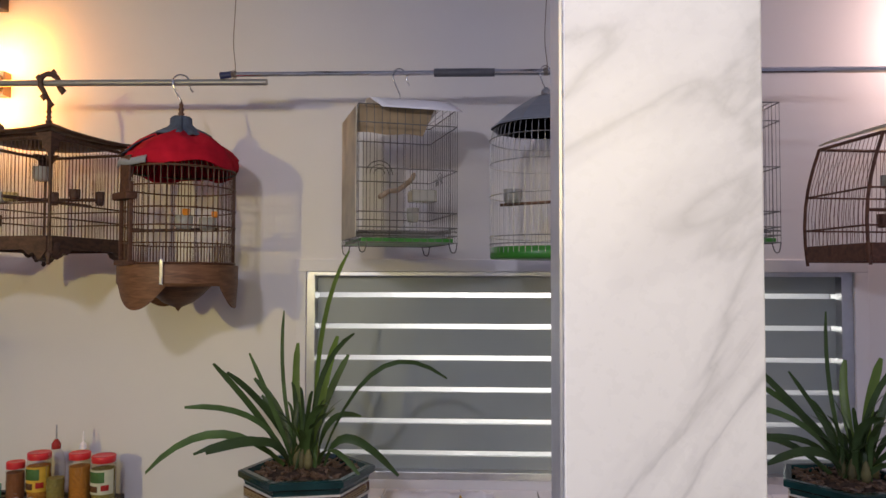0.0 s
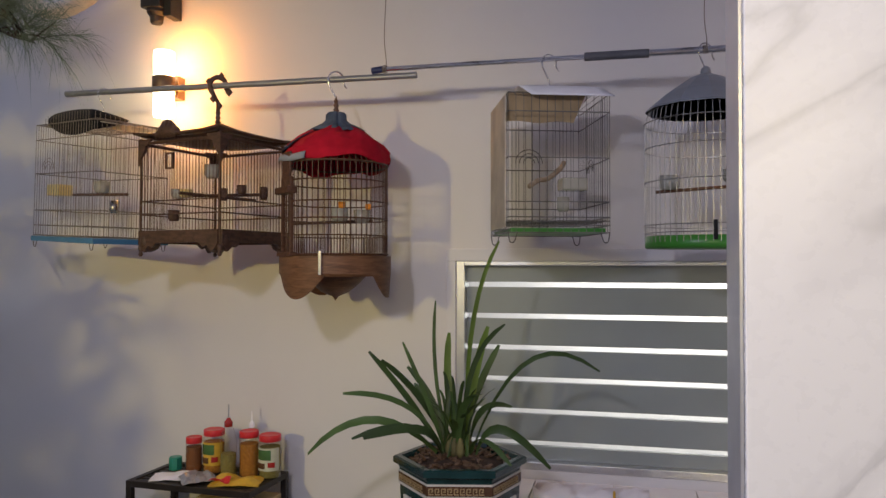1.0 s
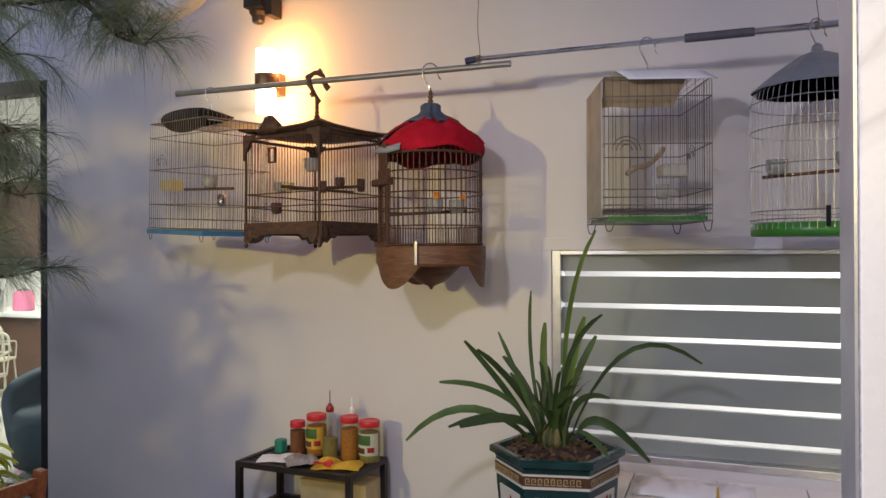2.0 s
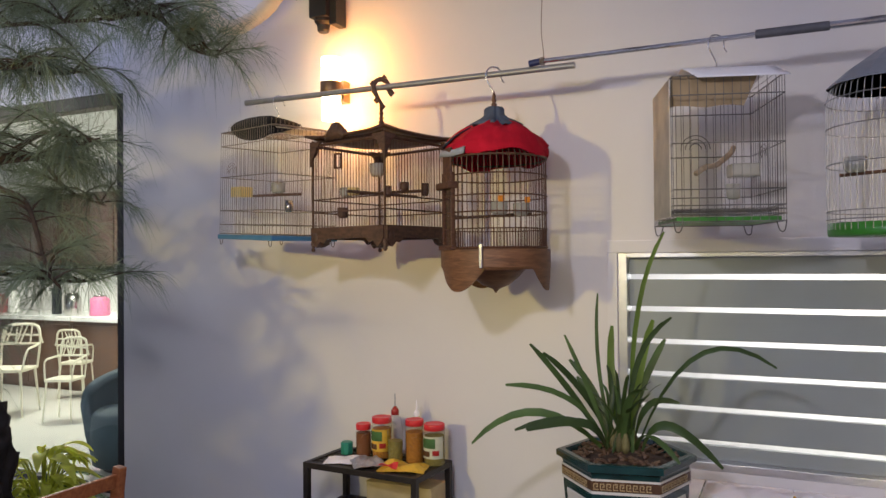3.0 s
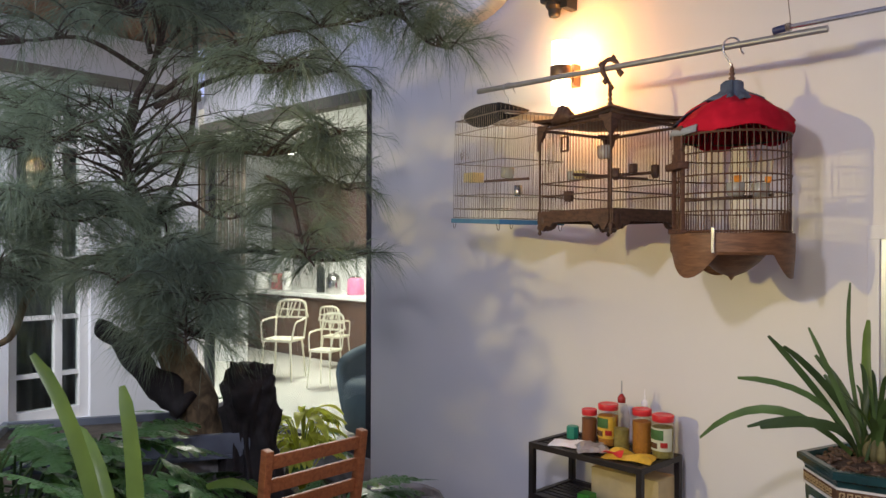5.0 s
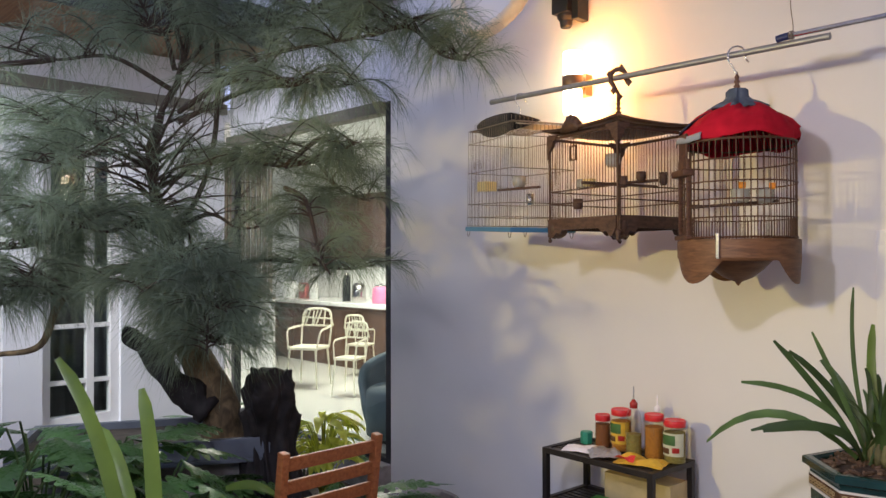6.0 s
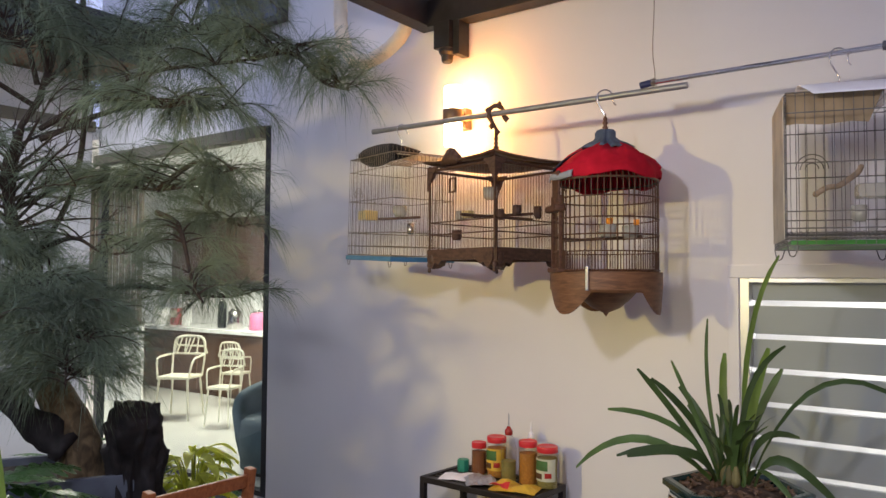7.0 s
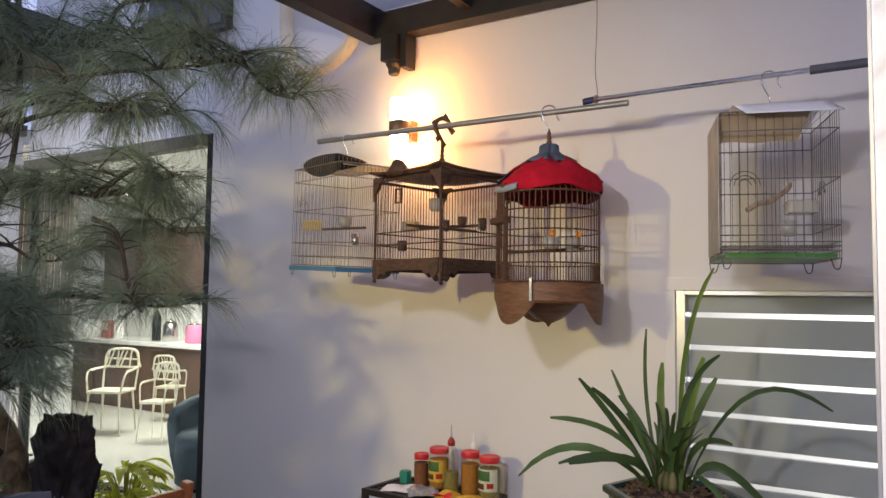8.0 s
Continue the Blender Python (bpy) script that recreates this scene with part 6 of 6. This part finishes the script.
# foliage pads: where each hangs, its half length and half height, and where its limb leaves the trunk
PADS = [((-2.62, 2.22, 2.52), 0.40, 0.16, (-3.42, 1.66, 2.2), 1.1), ((-2.42, 2.48, 2.44), 0.22, 0.15, (-2.62, 2.22, 2.52), 0.7), ((-2.84, 1.90, 1.90), 0.42, 0.11, (-3.50, 1.58, 1.82), 1.1),
        ((-2.72, 2.12, 1.80), 0.25, 0.10, (-2.84, 1.90, 1.90), 0.5), ((-3.00, 1.60, 1.30), 0.34, 0.11, (-3.42, 1.62, 1.4), 1.3), ((-3.69, 1.22, 2.10), 0.36, 0.14, (-3.50, 1.58, 1.9), 1.0),
        ((-3.69, 1.08, 1.54), 0.38, 0.14, (-3.42, 1.62, 1.6), 1.1), ((-3.40, 1.54, 2.56), 0.45, 0.2, (-3.42, 1.64, 2.4), 1.25), ((-3.06, 2.02, 2.62), 0.38, 0.2, (-3.40, 1.66, 2.4), 1.35),
        ((-3.74, 0.87, 1.80), 0.26, 0.14, (-3.69, 1.08, 1.54), 0.7), ((-2.74, 2.14, 1.43), 0.26, 0.06, (-3.40, 1.62, 1.35), 0.45), ((-3.46, 1.60, 1.56), 0.2, 0.16, (-3.44, 1.62, 1.5), 0.4),
        ((-2.90, 1.55, 1.16), 0.18, 0.1, (-3.00, 1.60, 1.30), 0.6), ((-2.85, 2.15, 2.30), 0.30, 0.13, (-3.42, 1.66, 2.15), 0.55), ((-3.5, 1.2, 1.33), 0.22, 0.08, (-3.42, 1.62, 1.35), 0.4),
        ((-3.2, 1.3, 2.75), 0.4, 0.2, (-3.38, 1.67, 2.45), 1.0), ((-3.35, 1.30, 1.60), 0.30, 0.14, (-3.43, 1.62, 1.55), 0.4),
        ((-3.15, 1.55, 1.46), 0.30, 0.13, (-3.42, 1.62, 1.45), 0.45), ((-3.05, 1.78, 1.62), 0.30, 0.13, (-3.44, 1.62, 1.6), 0.35),
        ((-3.45, 1.1, 2.36), 0.36, 0.15, (-3.42, 1.63, 2.3), 0.4), ((-3.75, 1.0, 1.28), 0.28, 0.10, (-3.5, 1.2, 1.33), 0.6),
        ((-3.0, 1.62, 1.12), 0.28, 0.10, (-3.36, 1.66, 1.15), 0.8), ((-3.06, 1.60, 1.38), 0.30, 0.12, (-3.42, 1.62, 1.4), 0.9), ((-2.50, 1.85, 1.50), 0.22, 0.10, (-2.84, 1.90, 1.80), 0.45), ((-2.48, 1.95, 1.95), 0.2, 0.12, (-2.84, 1.90, 1.90), 0.25), ((-2.6, 2.0, 2.75), 0.36, 0.16, (-3.06, 2.02, 2.62), 0.8),
        ((-3.54, 1.0, 1.36), 0.34, 0.11, (-3.5, 1.2, 1.33), 0.8), ((-3.40, 1.16, 1.66), 0.34, 0.13, (-3.43, 1.62, 1.55), 0.9), ((-3.14, 1.41, 1.36), 0.32, 0.12, (-3.42, 1.62, 1.4), 0.8),
        ((-3.42, 1.14, 1.90), 0.32, 0.13, (-3.50, 1.58, 1.9), 0.7), ((-2.74, 1.84, 2.24), 0.30, 0.14, (-3.42, 1.66, 2.2), 0.7),
        # the last five pads are unseen, added to throw dappled shade on the wall
        ((-2.82, 0.20, 1.80), 0.36, 0.16, (-3.45, 1.1, 2.36), 0.55), ((-2.55, 0.14, 1.60), 0.30, 0.16, (-2.80, 0.22, 1.78), 0.65), ((-2.78, 0.12, 1.42), 0.34, 0.16, (-2.80, 0.22, 1.78), 0.65),
        ((-2.50, 0.10, 1.36), 0.28, 0.14, (-2.78, 0.12, 1.42), 0.9), ((-2.68, 0.10, 1.14), 0.34, 0.14, (-2.78, 0.12, 1.42), 0.9)]
# direction across the camera's view; twigs are turned along it to fit that view
view_side = Vector((0.67, 0.74, 0))
for k, (c, hl, hh, root, dense) in enumerate(PADS):
    c, root = Vector(c), Vector(root)
    bm = bmesh.new()
    out = (c - root)
    mid = root + out * 0.5 + Vector((0, 0, 0.08))
    tipp = c + out.normalized() * hl * 0.6
    limb = smooth_line([loc(root), loc(mid) + Vector((rng.uniform(-.05, .05), rng.uniform(-.05, .05), 0)), loc(c), loc(tipp)], 6)
    tube(bm, limb, [0.014 - 0.011 * i / (len(limb) - 1) for i in range(len(limb))], 6)
    verts, faces = [], []
    for s in range(int(44 * dense)):
        t_ = rng.uniform(0.35, 1.0)
        b0 = limb[int(t_ * (len(limb) - 1))]
        a = rng.uniform(0, 2 * math.pi)
        d = Vector((math.cos(a), math.sin(a), rng.uniform(-0.25, 0.45)))
        reach = hl * rng.uniform(0.35, 1.0)
        along = view_side * math.copysign(1, d.dot(view_side))
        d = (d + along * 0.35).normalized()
        p1 = b0 + d * reach * 0.55 + Vector((0, 0, hh * rng.uniform(0.2, 0.9)))
        p2 = b0 + d * reach + Vector((0, 0, hh * rng.uniform(-0.5, 0.5)))
        tw_ = bezier(b0, p1, p2, 5)
        tube(bm, tw_, [0.005, 0.004, 0.0032, 0.0025, 0.0018, 0.001], 4, False)
        for q in range(62):
            u = rng.uniform(0.25, 1.0) * 5
            i0 = min(4, int(u))
            base = tw_[i0].lerp(tw_[i0 + 1], u - i0)
            dirn = (tw_[min(5, i0 + 1)] - tw_[i0]).normalized()
            nd = (dirn * 0.9 + Vector((rng.gauss(0, .5), rng.gauss(0, .5), rng.gauss(0.0, .45)))).normalized()
            L = rng.uniform(0.08, 0.20)
            droop = Vector((0, 0, -L * rng.uniform(0.15, 0.7)))
            m1 = base + nd * L * 0.55 + droop * 0.15
            e1 = base + nd * L + droop
            sd = nd.cross(Vector((rng.uniform(-1, 1), rng.uniform(-1, 1), rng.uniform(-1, 1)))).normalized() * 0.00095
            n0 = len(verts)
            verts += [base - sd, base + sd, m1 + sd, m1 - sd, e1]
            faces += [(n0, n0 + 1, n0 + 2, n0 + 3), (n0 + 3, n0 + 2, n0 + 4)]
    limb_ob = part("limb", bm, M_TWIG, tree)
    me = bpy.data.meshes.new("needles")
    me.from_pydata([tuple(v) for v in verts], [], faces)
    me.materials.append(M_NEEDLE)
    nd_ob = new("needles", me)
    nd_ob.parent = tree
    tagged(nd_ob, "fine drooping grey-green needles", kind="stuff")


# ---- low planting ----
def lobed_leaf(L, W, lobes=5):
    """A deeply lobed leaf along +x, gently arched."""
    bm = bmesh.new()
    mid = []
    n = lobes * 4
    for i in range(n + 1):
        t_ = i / n
        mid.append((t_ * L, -0.25 * L * t_ * t_))
    for s in (-1, 1):
        prev = None
        for i in range(n + 1):
            t_ = i / n
            env = math.sin(math.pi * min(1, 0.08 + t_ * 0.92)) ** 0.7
            w = W * env * (0.32 + 0.68 * abs(math.sin(math.pi * lobes * t_)) ** 0.7)
            x, z = mid[i]
            a, b = bm.verts.new((x, 0, z)), bm.verts.new((x + w * 0.35, s * w, z - 0.25 * w))
            if prev:
                bm.faces.new((prev[0], a, b, prev[1]) if s > 0 else (prev[0], prev[1], b, a))
            prev = (a, b)
    me = bpy.data.meshes.new("leaf")
    bm.to_mesh(me)
    bm.free()
    return me


LOBED = lobed_leaf(0.33, 0.085, 6)
LOBED.materials.append(M_FERN)


def foliage_plant(name, at, label, mesh, count, height, spread, material_stem, seed, group):
    t = thing(name, at, label, "plant", group=group)
    r = random.Random(seed)
    for k in range(count):
        a = 2 * math.pi * k / count * 2.4 + r.uniform(-0.3, 0.3)
        h = height * r.uniform(0.5, 1.0)
        sp = spread * r.uniform(0.3, 1.0)
        top = Vector((math.cos(a) * sp, math.sin(a) * sp, h))
        bm = bmesh.new()
        tube(bm, bezier((0, 0, 0), (top.x * 0.3, top.y * 0.3, h * 0.8), top, 5), 0.004, 5)
        stem = part("stem", bm, material_stem, t)
        lf = new("leaf", mesh)
        lf.parent = t
        lf.matrix_basis = Matrix.Translation(top) @ Matrix.Rotation(a, 4, "Z") @ Matrix.Rotation(r.uniform(-0.3, 0.5), 4, "Y") @ Matrix.Rotation(r.uniform(-0.4, 0.4), 4, "X") @ Matrix.Scale(r.uniform(0.7, 1.15), 4)
    return t


for k, (x, y, z, n, h, sp) in enumerate(((-2.75, 0.85, 0.15, 20, 0.80, 0.24), (-2.5, 0.6, 0.1, 20, 0.80, 0.26), (-3.15, 0.75, 0.15, 16, 0.72, 0.25), (-2.45, 1.0, 0.1, 16, 0.62, 0.22),
                                         (-2.70, 1.22, 0.15, 16, 0.62, 0.24), (-2.95, 1.15, 0.15, 16, 0.66, 0.24), (-2.6, 0.8, 0.1, 18, 0.72, 0.24), (-2.78, 1.40, 0.15, 14, 0.46, 0.22), (-3.75, 2.0, 0.15, 12, 0.58, 0.22), (-3.35, 2.35, 0.15, 12, 0.40, 0.24), (-2.72, 2.25, 0.12, 10, 0.34, 0.16))):
    foliage_plant("philodendron", (x, y, z), "glossy dark green philodendron with lobed leaves", LOBED, n, h, sp, M_LEAF, 40 + k, "garden philodendrons")


def oval_leaf(L, W, material):
    bm = blade((0, 0, 0), (L * 0.5, 0, 0.03), (L, 0, -0.05), W, 0.35, 8)
    for v in bm.verts:
        v.co.y *= 1 - 0.85 * max(0, v.co.x / L - 0.5) ** 1.5 * 2.2
    me = bpy.data.meshes.new("leaf")
    bm.to_mesh(me)
    bm.free()
    for p in me.polygons:
        p.use_smooth = True
    me.materials.append(material)
    return me


CROTON = oval_leaf(0.135, 0.052, M_CROTON)
foliage_plant("croton", (-3.20, 2.36, 0.15), "yellow-green croton with glossy pointed leaves", CROTON, 70, 0.50, 0.12, M_CROTON, 3, "crotons")
BROAD = oval_leaf(0.22, 0.10, M_LEAF2)
foliage_plant("peace_lily", (-2.62, 1.28, 0.12), "low plant with broad mid-green leaves", BROAD, 12, 0.48, 0.2, M_LEAF, 6, "broad leaved plants")
foliage_plant("peace_lily", (-2.3, 1.0, 0.02), "low plant with broad mid-green leaves", BROAD, 12, 0.55, 0.18, M_LEAF, 16, "broad leaved plants")
sp_ = thing("strap_plant", (-1.97, 0.93, 0.0), "tall strap-leaved plant with bright green blades", "plant")
for k, (tip, ctrl, w) in enumerate((((-2.23, 0.75, 1.19), (-2.03, 0.88, 0.95), 0.044), ((-2.07, 0.93, 1.10), (-1.97, 0.95, 0.9), 0.046), ((-2.35, 0.9, 0.95), (-2.1, 0.95, 0.9), 0.04), ((-1.9, 0.7, 0.75), (-1.9, 0.8, 0.7), 0.04))):
    o = Vector((-1.97, 0.93, 0.0))
    part("leaf", blade((0.01 * k, 0, 0.02), Vector(ctrl) - o, Vector(tip) - o, w, 0.3, 10, side=(0.6, 0.8, 0)), M_LEAF2, sp_, smooth=True)
